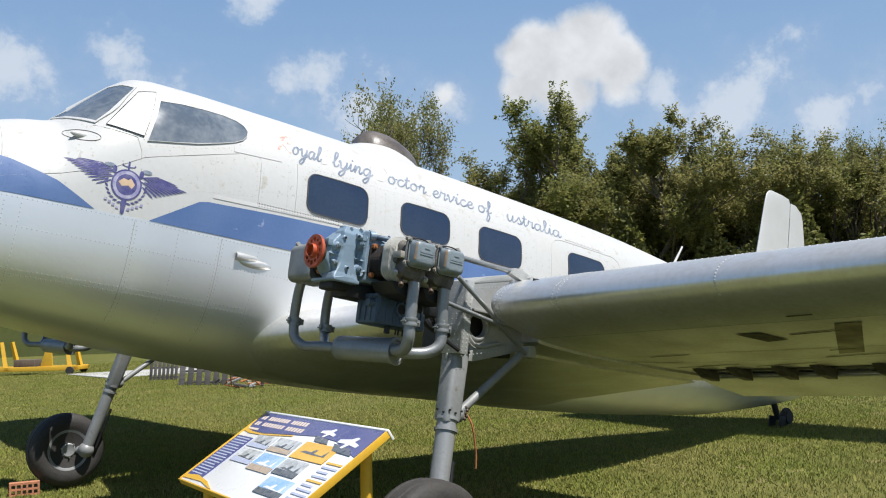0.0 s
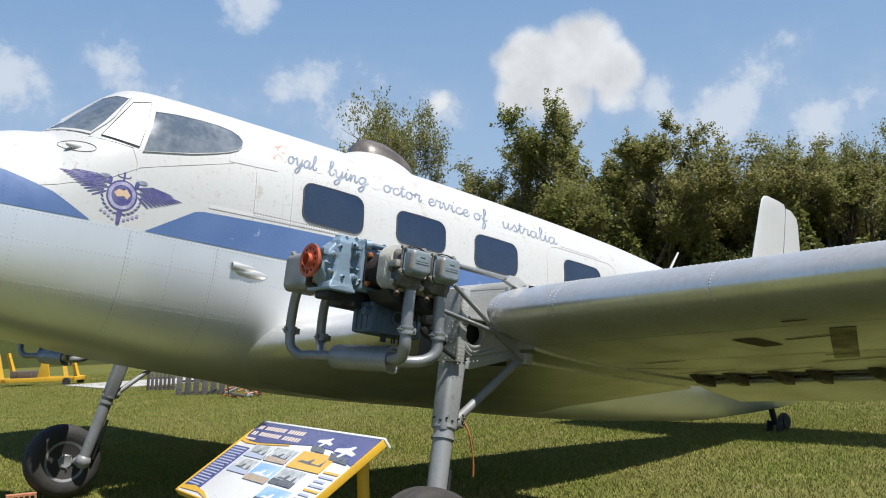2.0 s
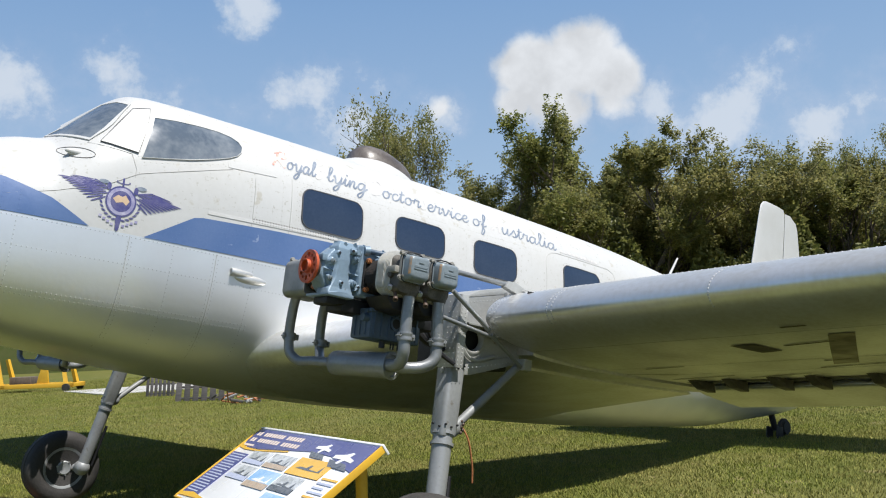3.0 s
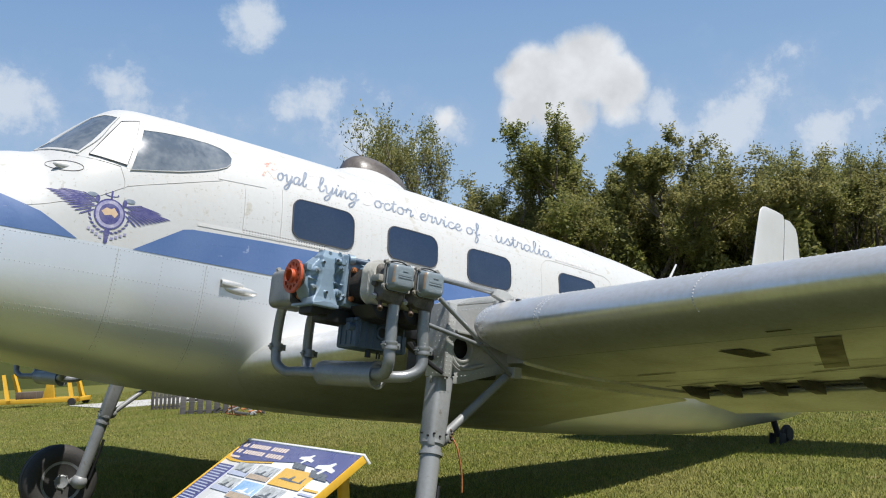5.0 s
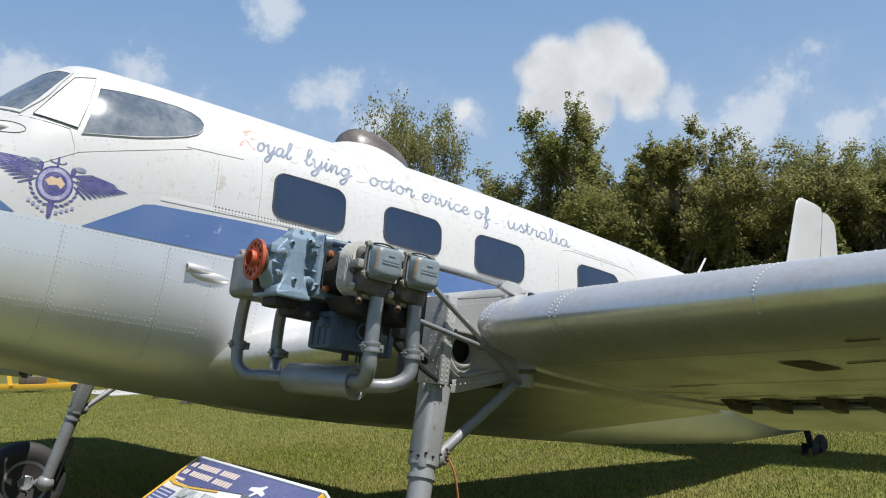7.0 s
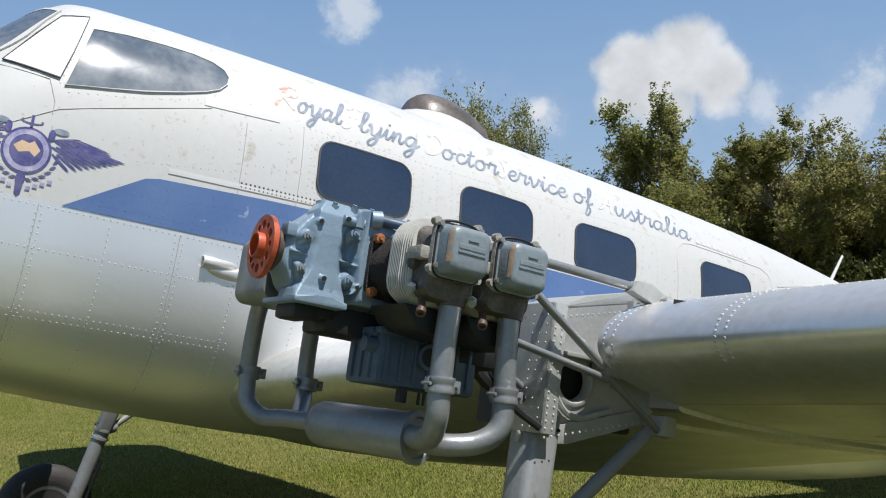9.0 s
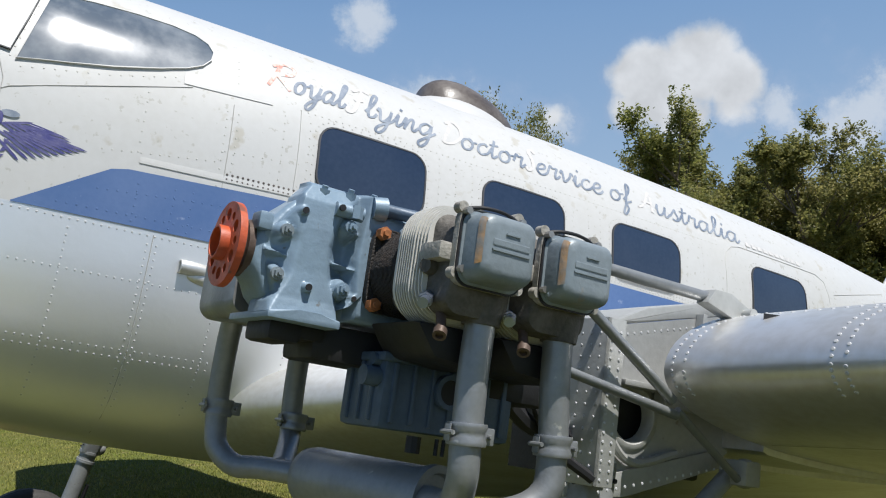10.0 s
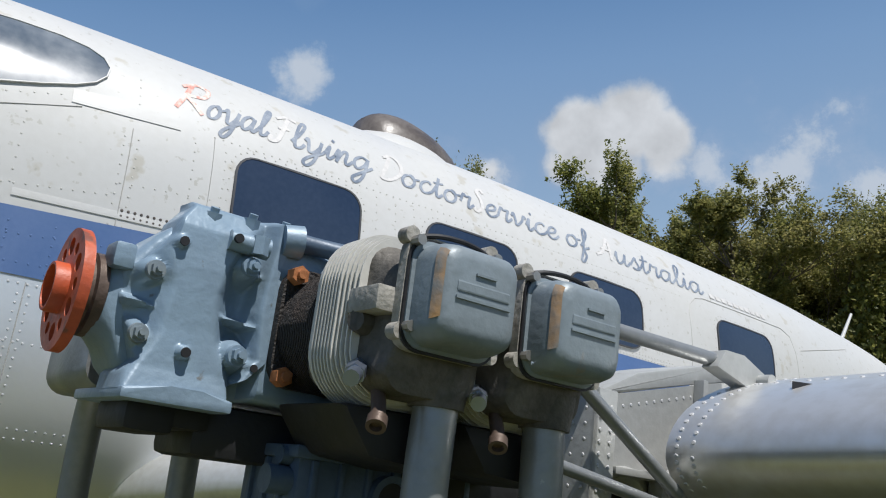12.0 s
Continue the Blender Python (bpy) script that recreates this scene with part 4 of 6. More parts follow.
# exhaust stacks, clamps and the cross muffler
PH = -.765
for name, pts, r in (("exhaust_pipe", [(-.615, EY + .335, EH - .085), (-.610, EY + .36, -.52), (-.603, EY + .38, -.62), (-.597, EY + .382, -.68), (-.59, EY + .37, -.735), (-.56, EY + .33, -.768), (-.52, EY + .27, PH), (-.455, EY + .17, PH)], .0235),
                     ("exhaust_pipe", [(-.445, EY + .335, EH - .085), (-.440, EY + .36, -.52), (-.432, EY + .375, -.62), (-.43, EY + .365, -.70), (-.475, EY + .28, -.755), (-.505, EY + .24, PH)], .0235),
                     ("exhaust_pipe", [(AF + .030, EY - .30, EH - .085), (AF + .028, EY - .30, -.55), (AF + .030, EY - .30, -.66), (AF + .035, EY - .295, -.72), (AF + .048, EY - .25, -.763), (AF + .06, EY - .13, PH)], .0265),
                     ("exhaust_pipe", [(AR + .030, EY - .30, EH - .085), (AR + .034, EY - .30, -.55), (AR + .044, EY - .30, -.66), (AR + .036, EY - .30, -.725), (AR - .01, EY - .28, -.762), (AR - .08, EY - .24, -.775), (AR - .10, EY - .15, PH)], .0265)):
    bm = bmesh.new()
    tube(bm, pts, r, seg=20, steps=8)
    part(name, bm, M_PIPE, engine)
for c, d, r in (((-.595, EY + .385, -.655), (.04, 0, 1), .0235), ((-.424, EY + .37, -.665), (.04, .02, 1), .0235), ((AF + .030, EY - .30, -.645), (-.04, 0, 1), .0265), ((AR + .043, EY - .30, -.645), (-.04, 0, 1), .0265)):
    c, d = Vector(c), Vector(d).normalized()
    bm = bmesh.new()
    ring_profile(bm, c, d, ((-.018, r), (-.018, r + .006), (-.012, r + .0075), (-.004, r + .004), (.004, r + .004), (.012, r + .0075), (.018, r + .006), (.018, r)), 28)
    clamp = part("clamp", bm, M_PIPE, engine)
    for s in (-1, 1):
        bm = bmesh.new()
        box(bm, c + Vector((s * (r + .004) - .006, -.008, -.014)), c + Vector((s * (r + .004) + s * .014 + .006, .008, .014)), .002)
        rod(bm, c + Vector((s * (r + .012), -.018, 0)), c + Vector((s * (r + .012), .016, 0)), .004, seg=8)
        part("lug", bm, M_PIPE, clamp)
bm = bmesh.new()
P0, P1 = Vector((-.462, EY + .17, PH)), Vector((-.37, EY - .155, PH - .002))
ring_profile(bm, P0, P1 - P0, ((-.02, .024), (-.012, .042), (.0, .055), (.02, .0585), ((P1 - P0).length - .012, .0585), ((P1 - P0).length - .012, .064), ((P1 - P0).length + .004, .064), ((P1 - P0).length + .004, .050), ((P1 - P0).length - .004, .046), ((P1 - P0).length - .002, .026)), 36)
part("muffler", bm, M_PIPE, engine, "silver painted cylindrical muffler")

# ---- nacelle structure behind the engine ----
nacelle = new("nacelle_frame")
nacelle.parent = aircraft
tagged(nacelle, "bare grey riveted nacelle frame with mount struts")
# outboard rib plate with a lightening hole
bm = bmesh.new()
outline = [(.085, -.745), (.20, -.725), (.56, -.640), (.62, -.60), (.62, -.50), (.56, -.26), (.20, -.345), (.115, -.37)]
hole_a, hole_h, hole_r = .280, -.548, .062
loops = []
for pts in (outline, [(hole_a + hole_r * math.cos(k * math.tau / 24), hole_h + hole_r * math.sin(k * math.tau / 24)) for k in range(24)]):
    vs = [bm.verts.new((a, -2.2, h)) for a, h in pts]
    loops += [bm.edges.new((vs[k], vs[(k + 1) % len(vs)])) for k in range(len(vs))]
got = bmesh.ops.triangle_fill(bm, edges=loops, use_beauty=True)
more = bmesh.ops.extrude_face_region(bm, geom=[f for f in got["geom"] if isinstance(f, bmesh.types.BMFace)])
bmesh.ops.translate(bm, verts=[v for v in more["geom"] if isinstance(v, bmesh.types.BMVert)], vec=(0, .006, 0))
part("rib_plate", bm, M_GREY, nacelle, smooth=False)
bm = bmesh.new()
loft(bm, [[(hole_a + r * math.cos(k * math.tau / 32), y, hole_h + r * math.sin(k * math.tau / 32)) for k in range(32)] for y, r in ((-2.175, .056), (-2.20, .060), (-2.206, .066), (-2.206, .076), (-2.2, .084))], caps=False)
part("hole_flange", bm, M_GREY, nacelle)
# curved frame, front strip and upper box
bm = bmesh.new()
tube(bm, [(.17, -2.215, -.36), (.168, -2.215, -.50), (.20, -2.215, -.60), (.28, -2.215, -.655), (.42, -2.215, -.62)], .010, seg=8)
part("curved_flange", bm, M_GREY, nacelle)
bm = bmesh.new()
box(bm, (.085, -2.30, -.715), (.097, -2.16, -.35), .003)
box(bm, (.085, -2.30, -.715), (.14, -2.292, -.35), .003)
part("front_strip", bm, M_GREY, nacelle)
bm = bmesh.new()
prism(bm, [(.36, -.47), (.49, -.34), (.505, -.34), (.505, -.47)], 1, -2.235, -2.225)
box(bm, (.19, -2.26, -.485), (.62, -2.2, -.472), .002)
box(bm, (.33, -2.25, -.52), (.52, -2.215, -.485), .003)
box(bm, (.47, -2.225, -.47), (.485, -2.2, -.27), .002)
part("stiffener", bm, M_GREY, nacelle)
bm = bmesh.new()
prism(bm, [(.20, -.345), (.56, -.258), (.62, -.25), (.62, -.235), (.54, -.225), (.30, -.285), (.2, -.335)], 1, -2.2, -1.98, .006)
part("cap_plate", bm, M_GREY, nacelle)
# added black block that paints the bay's shade behind the lightening hole
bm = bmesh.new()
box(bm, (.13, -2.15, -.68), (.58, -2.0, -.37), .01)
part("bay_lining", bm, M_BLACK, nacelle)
# bulkhead behind the engine, coloured black for the shade of the cavity
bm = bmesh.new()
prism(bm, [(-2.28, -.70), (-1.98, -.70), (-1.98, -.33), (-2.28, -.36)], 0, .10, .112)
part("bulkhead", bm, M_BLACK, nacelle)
bm = bmesh.new()
tube(bm, [(-.02, -2.26, -.42), (-.06, -2.24, -.52), (.0, -2.26, -.64), (.09, -2.29, -.70)], .012, seg=8)
tube(bm, [(-.12, -2.2, -.42), (-.14, -2.2, -.50), (-.05, -2.22, -.60), (.09, -2.2, -.62)], .02, seg=8)
part("cable_run", bm, M_BLACK, nacelle)
# leg bracket
bm = bmesh.new()
prism(bm, [(.08, -.715), (.20, -.69), (.55, -.60), (.60, -.635), (.26, -.735), (.08, -.745)], 1, -2.215, -2.202, .003)
part("leg_bracket", bm, M_GREY, nacelle)
bm = bmesh.new()
ball(bm, (.58, -2.29, -.645), .036, u=14, v=9)
box(bm, (.53, -2.335, -.675), (.585, -2.25, -.615), .008)
part("strut_socket", bm, M_GREY, nacelle)
# mount struts
for p, q, r in (((-.12, -2.30, -.245), (.34, -2.352, -.262), .0135), ((-.10, -2.33, -.29), (.255, -2.345, -.51), .012), ((-.10, -2.31, -.475), (.27, -2.345, -.54), .011),
                ((-.14, -2.16, -.45), (.10, -2.2, -.60), .010), ((-.12, -2.05, -.25), (.12, -2.02, -.35), .0135), ((.27, -2.345, -.53), (.53, -2.31, -.66), .010)):
    bm = bmesh.new()
    rod(bm, p, q, r, seg=14)
    part("mount_strut", bm, M_PIPE, nacelle)
bm = bmesh.new()
prism(bm, [(.31, -.278), (.335, -.243), (.39, -.243), (.50, -.285), (.50, -.302), (.42, -.306)], 1, -2.375, -2.338, .004)
rod(bm, (.44, -2.40, -.285), (.44, -2.32, -.285), .014, seg=12)
part("strut_fork", bm, M_GREY, nacelle)
bm = bmesh.new()
box(bm, (.47, -2.39, -.292), (.56, -2.34, -.28), .003)
part("rust_plate", bm, M_RUST, nacelle)


# ---- roof dome, mast and roof rail ----
bm = bmesh.new()
rings = []
for k in range(15):
    u = k / 14
    a = .68 + .86 * u
    w, t = .34 * math.sin(math.pi * min(1, .12 + .88 * u) ** .8) ** .6, .80 + .20 * math.sin(math.pi * min(1, .10 + .9 * u) ** .75) ** .8
    rings.append([(a, w * math.cos(j * math.pi / 16), .74 + (t - .74) * math.sin(j * math.pi / 16) ** .8) for j in range(17)])
loft(bm, rings, closed=False, caps=False)
part("dome_fairing", bm, M_WHITE, aircraft)
bm = bmesh.new()
rings = []
for k in range(19):
    u = k / 18
    a = .80 + .58 * u
    s = math.sin(math.acos(min(1, abs(1 - 2 * u ** .72)))) if 0 < u < 1 else .02
    w, t = .20 * s ** .8, .93 + .205 * s ** 1.0 * (1 - .25 * u)
    rings.append([(a, w * math.cos(j * math.pi / 14), .90 + (t - .90) * math.sin(j * math.pi / 14)) for j in range(15)])
loft(bm, rings, closed=False, caps=False)
part("roof_dome", bm, M_DOME, aircraft, "sooty brown streamlined dome on the cabin roof")
bm = bmesh.new()
rod(bm, (4.80, 0, .70), (5.02, 0, 1.06), .018, .010, seg=10)
part("aerial_mast", bm, M_WHITE, aircraft)
bm = bmesh.new()
tube(bm, [(.17, -.22, .842), (.45, -.23, .845), (.79, -.24, .848)], .009, seg=8, steps=5)
part("roof_rail", bm, M_SEAL, aircraft)
bm = bmesh.new()
for k in range(9):
    ball(bm, (-1.02 + .045 * k, -.05 - .03 * (k % 3), .80 + .012 * min(k, 3)), .022, (1.2, 1, .4), u=8, v=6)
part("roof_fitting", bm, M_SEAL, aircraft)

# ---- air scoop ledge, venturi and nose vent ----
bm = bmesh.new()
rings = []
for k in range(30):
    a = -.63 + .88 * k / 29
    h = .088 + (a + .63) * .035
    out = .0022
    rings.append([on_side(a, h - .006, .0005), on_side(a, h - .004, out), on_side(a, h + .004, out), on_side(a, h + .018, .0005)])
loft(bm, rings, closed=False, caps=False)
part("ledge", bm, M_WHITE, hull)
bm = bmesh.new()
c = on_side(-.385, -.235, .004)
ring_profile(bm, c + Vector((-.035, 0, .012)), (-1, 0, 0), ((-.12, .012), (-.10, .018), (-.02, .024), (.02, .024), (.022, .020), (.0, .016), (-.03, .012)), 24)
part("venturi", bm, M_SILVER, aircraft, "small silver venturi tube on the side")
bm = bmesh.new()
ball(bm, on_side(-.30, -.25, -.004), .05, (2.2, .42, .55), u=20, v=12)
part("venturi_fairing", bm, M_SILVER, aircraft)
bm = bmesh.new()
ball(bm, on_side(-1.37, .285, -.004), .04, (1.7, .45, .5), u=18, v=10)
part("nose_vent", bm, M_WHITE, aircraft)
bm = bmesh.new()
skin_ring(bm, dense([(-1.37 + .085 * math.cos(k * math.tau / 24), .285 + .032 * math.sin(k * math.tau / 24)) for k in range(24)], .02), .0015, .003, .003)
part("vent_rim", bm, M_DOME, aircraft)

# ---- seams and doublers ----
M_SEAM = material("dirty_panel_seam", (0.47, 0.46, 0.44), 0.7, 0, (0.36, 0.35, 0.33), scale=20, bump=0.1)


def seam(points, r=.0016):
    bm = bmesh.new()
    pts = along(points, .06) + [points[-1]]
    rows = []
    for i, (a, h) in enumerate(pts):
        b = pts[min(i + 1, len(pts) - 1)]
        c = pts[max(i - 1, 0)]
        d = math.hypot(b[0] - c[0], b[1] - c[1])
        nx, ny = -(b[1] - c[1]) / d * r, (b[0] - c[0]) / d * r
        rows.append([bm.verts.new(on_side(a + nx, h + ny, .0006)), bm.verts.new(on_side(a, h, .0022)), bm.verts.new(on_side(a - nx, h - ny, .0006))])
    for p, q in zip(rows, rows[1:]):
        for j in (0, 1):
            bm.faces.new((p[j], p[j + 1], q[j + 1], q[j]))
    part("seam", bm, M_SEAM, hull)


seam([(-1.74, -.70), (-1.74, .32)], .003)
seam([(-1.78, -.06), (-1.45, .035), (-1.2, .13), (-1.05, .225), (-.5, .40)])
seam([(-.35, -.06), (-.35, .38)])
seam([(-.10, .03), (-.10, .44)], .001)
seam([(-1.32, .36), (-1.10, .335), (-1.07, .25), (-1.07, .20)])
seam([(2.22, .0), (2.22, .38), (2.24, .43), (2.29, .47), (2.36, .485), (3.05, .49), (3.12, .46), (3.14, .38), (3.14, 0)], .002)
seam([(3.2, .40), (3.9, .55)])
seam([(-1.06, -.75), (-1.05, -.14)])
seam([(-.54, -.80), (-.54, -.14)])
bm = bmesh.new()
for pts in ([(-.53, .405), (-.53, .45), (-.40, .465), (-.22, .455), (-.21, .425), (-.36, .415)],):
    skin_patch(bm, dense(pts, .04), .002, 4, .002)
part("doubler", bm, M_WHITE, hull)

# ---- rivets ----
M_RIVET = material("rivet_heads", (0.50, 0.505, 0.51), 0.55, 0.0, (0.40, 0.40, 0.40), scale=30, bump=0.0)
M_RIVET_W = material("dusty_white_rivet_heads", (0.50, 0.49, 0.46), 0.5, 0, (0.40, 0.39, 0.36), scale=30, bump=0.0)


def rivets(name, places, r, mat, parent):
    """Snap-head rivets at (place, normal) pairs, joined."""
    vs, fs = [], []
    for p, n in places:
        n = Vector(n).normalized()
        u = n.orthogonal().normalized()
        w = n.cross(u)
        i = len(vs)
        for rr, up in ((r, -.0004), (r * .72, r * .26)):
            vs += [tuple(p + (u * math.cos(k * math.tau / 7) + w * math.sin(k * math.tau / 7)) * rr + n * up) for k in range(7)]
        vs.append(tuple(p + n * r * .36))
        for k in range(7):
            fs.append((i + k, i + (k + 1) % 7, i + 7 + (k + 1) % 7, i + 7 + k))
            fs.append((i + 7 + k, i + 7 + (k + 1) % 7, i + 14))
    return tagged(part(name, (vs, [], fs), mat, parent), kind="stuff")


def skin_line(points, gap):
    return [(on_side(a, h), on_side(a, h, 1.0) - on_side(a, h)) for a, h in along(points, gap)]


low = []
for a in (-1.70, -1.62, -1.055, -1.035, -.80, -.555, -.525, -.30, -.02):
    low += skin_line([(a, -.70), (a, -.15)], .024)
for h in (-.145, -.30, -.52, -.545):
    low += skin_line([(-1.74, h), (-.25 if h < -.4 else 1.2, h)], .024)
rivets("rivets", low, .0036, M_RIVET, hull)
high = []
for pts, gap in (([(-1.74, -.12), (-1.74, .30)], .03), ([(-1.45, .035), (-1.2, .13), (-1.05, .225), (-.5, .40)], .03), ([(-.37, -.05), (-.37, .38)], .03), ([(-.33, -.05), (-.33, .38)], .03),
                 ([(-.1, .44), (2.2, .455)], .028), ([(-.5, .415), (-.36, .425), (-.22, .435)], .022), ([(-.51, .44), (-.22, .447)], .022), ([(-1.03, .30), (-.77, .355), (-.56, .42), (-.46, .465)], .035), ([(-1.065, .33), (-.995, .61)], .035),
                 ([(-.30, .115), (.22, .125)], .016), ([(-.30, .102), (.22, .113)], .016), ([(.9, .135), (2.1, .12)], .02), ([(.9, .12), (2.1, .105)], .02), ([(.58, .14), (.58, .44)], .03), ([(1.29, .14), (1.29, .44)], .03), ([(2.05, .1), (2.05, .44)], .03)):
    high += skin_line(pts, gap)
for a0, a1, h0, h1 in ((-.02, .43, .15, .405), (.715, 1.14, .17, .395), (1.435, 1.868, .14, .388), (2.425, 2.885, .12, .40)):
    high += skin_line(dense(rounded(a0 - .022, h0 - .022, a1 + .022, h1 + .022, .075), .04), .04)
rivets("rivets", high, .0032, M_RIVET_W, hull)
banded = []
for pts, gap in (([(-.62, -.11), (-.62, .04)], .026), ([(-.50, -.11), (-.50, .05)], .026), ([(-.44, -.11), (-.44, .055)], .026), ([(-.22, -.10), (-.22, .06)], .026), ([(-.74, -.03), (-.1, .03)], .03), ([(-.85, -.10), (0, -.075)], .03),
                 ([(-1.70, -.11), (-1.70, .05)], .026), ([(-1.62, -.11), (-1.62, .03)], .026)):
    banded += [(p + n.normalized() * .0022, n) for p, n in skin_line(pts, gap)]
rivets("rivets", banded, .0034, M_BLUE, hull)
holes = []
for off in (.104, .121):
    holes += [(p + n.normalized() * .0012, n) for p, n in skin_line([(-.34, off), (.24, off + .012)], .019)]
rivets("rivets", holes, .0046, M_DOME, hull)
more_high = []
for pts, gap in (([(-.75, .10), (-.36, .16)], .03), ([(-.64, .12), (-.64, .37)], .035), ([(-.36, .20), (-.06, .23)], .035), ([(-.16, .15), (-.16, .43)], .03), ([(-.06, .15), (-.06, .43)], .03), ([(-.34, .44), (-.34, .60)], .03),
                 ([(.50, .15), (.50, .45)], .03), ([(.66, .15), (.66, .45)], .03), ([(1.36, .14), (1.36, .44)], .03), ([(3.2, .0), (3.2, .45)], .035), ([(3.7, .0), (3.7, .5)], .035)):
    more_high += skin_line(pts, gap)
rivets("rivets", more_high, .0030, M_RIVET_W, hull)


def wing_spot(y, x, upper, off=0.0):
    """A point of the port outer wing skin at span y (positive) and distance x behind the leading edge, with its normal."""
    le, rise, chord, thick = wing_plan(y)
    u = x / chord

    def line(v):
        v = max(v, 1e-5)
        z = 5 * thick * (0.2969 * math.sqrt(v) - 0.126 * v - 0.3516 * v * v + 0.2843 * v ** 3 - 0.1036 * v ** 4)
        return (z * 1.15 if upper else -z * .85) + .07 * v * (1 - v)
    e = .002
    slope = (line(u + e) - line(max(u - e, 1e-5))) / (u + e - max(u - e, 1e-5))
    n = Vector((-slope, 0, 1)) if upper else Vector((slope, 0, -1))
    n.normalize()
    t = radians(3.0)
    p = Vector((u * chord, 0, line(u) * chord)) + n * off
    rot = Matrix(((math.cos(t), 0, math.sin(t)), (0, 1, 0), (-math.sin(t), 0, math.cos(t))))
    base = Vector((le, -y, rise))
    return base + rot @ p, rot @ n


spots = []
for i, y in enumerate((2.352, 2.385, 2.735, 2.765, 3.6, 4.5, 5.4)):
    for k in range(18):
        x = .0006 + .42 * ((k + .5 * (i % 2)) / 18) ** 1.7
        spots.append(wing_spot(y, x, True))
        if x < .05:
            spots.append(wing_spot(y, x, False))
for x in (.17, .40):
    y = 2.36
    while y < 5.6:
        spots.append(wing_spot(y, x, True))
        y += .032
rivets("rivets", spots, .0050, M_RIVET, aircraft)
frame_rivets = []
for p, q, n, gap in (((.10, -2.301, -.70), (.10, -2.301, -.36), (0, -1, 0), .02), ((.125, -2.301, -.70), (.125, -2.301, -.36), (0, -1, 0), .02), ((.084, -2.28, -.70), (.084, -2.28, -.36), (-1, 0, 0), .026), ((.084, -2.25, -.70), (.084, -2.25, -.36), (-1, 0, 0), .026),
                     ((.084, -2.22, -.70), (.084, -2.22, -.36), (-1, 0, 0), .026), ((.22, -2.2, -.365), (.55, -2.2, -.285), (0, -1, 0), .022), ((.50, -2.2, -.30), (.50, -2.2, -.46), (0, -1, 0), .022), ((.50, -2.2, -.46), (.60, -2.2, -.46), (0, -1, 0), .022),
                     ((.15, -2.2, -.68), (.48, -2.2, -.605), (0, -1, 0), .022), ((.10, -2.301, -.725), (.56, -2.301, -.622), (0, -1, 0), .026)):
    frame_rivets += [(Vector(c), n) for c in along([p, q], gap)]
rivets("rivets", frame_rivets, .0040, M_RIVET, nacelle)

# small dark vent on the upper leading edge
bm = bmesh.new()
c, n = wing_spot(2.50, .13, True)
prism(bm, [(c.x - .03, -2.50), (c.x + .03, -2.535), (c.x + .018, -2.50), (c.x + .03, -2.475)], 2, c.z - .03, c.z + .001)
part("vent_tab", bm, M_BLACK, aircraft)

# ---- under the wing: gap, hinge brackets, hatches ----
M_STAIN = material("brown_stained_aluminium", (0.24, 0.20, 0.13), 0.45, 0.5, (0.12, 0.10, 0.07), scale=6, fine_scale=30, amount=0.8, bump=0.1)
M_GRIME = material("oily_brown_grime", (0.10, 0.085, 0.06), 0.6, 0, (0.05, 0.042, 0.03), scale=9, amount=0.8, bump=0.1)


def wing_plate(name, y0, y1, x0, x1, mat, thick=.004, skew=0.0):
    bm = bmesh.new()
    rows = []
    for i in range(7):
        y = y0 + (y1 - y0) * i / 6
        rows.append([wing_spot(y, x0 + (x1 - x0) * j / 4 + skew * i / 6, False, thick)[0] for j in range(5)])
    vs = [[bm.verts.new(p) for p in r] for r in rows]
    for p, q in zip(vs, vs[1:]):
        for j in range(4):
            bm.faces.new((p[j], p[j + 1], q[j + 1], q[j]))
    part(name, bm, mat, aircraft)


wing_plate("flap_gap", 2.40, 5.4, 1.62, 1.70, M_BLACK)


def wing_quad(name, corners, mat, thick=.003):
    """A sheet on the wing's lower skin between four corners (span, distance behind the leading edge)."""
    bm = bmesh.new()
    rows = []
    for i in range(9):
        u = i / 8
        ends = [[corners[j][k] * (1 - u) + corners[(j + 1 if j == 0 else 2)][k] * u for k in (0, 1)] for j in (0, 3)]
        rows.append([wing_spot(*(ends[0][k] * (1 - w / 6) + ends[1][k] * w / 6 for k in (0, 1)), False, thick)[0] for w in range(7)])
    loft(bm, rows, caps=False, closed=False)
    part(name, bm, mat, aircraft)


wing_quad("hatch", [(3.40, .49), (3.52, .49), (3.56, .66), (3.45, .68)], M_GRIME)
wing_quad("hatch", [(3.887, .414), (3.995, .418), (3.695, 1.09), (3.565, 1.11)], M_STAIN)
wing_quad("hatch", [(4.25, .38), (4.37, .38), (4.30, .70), (4.16, .70)], M_STAIN)
for y0, x0, y1, x1 in ((3.76, .265, 3.87, .266), (2.42, 1.45, 2.88, 1.366), (2.60, .95, 2.86, .93), (2.36, 1.10, 2.62, 1.22), (2.90, 1.50, 3.3, 1.40), (3.45, 1.20, 3.9, 1.12), (4.0, 1.3, 4.5, 1.2), (3.62, .55, 3.86, .52), (3.58, .98, 3.72, .95)):
    wing_quad("grime_streak", [(y0, x0), (y1, x1), (y1, x1 + .014), (y0, x0 + .018)], M_GRIME)
for y0, y1, x in ((2.36, 5.3, .92), (2.36, 5.3, 1.25), (2.37, 5.3, .34)):
    wing_quad("lap_joint", [(y0, x), (y1, x), (y1, x + .006), (y0, x + .006)], M_SEAM, .0015)
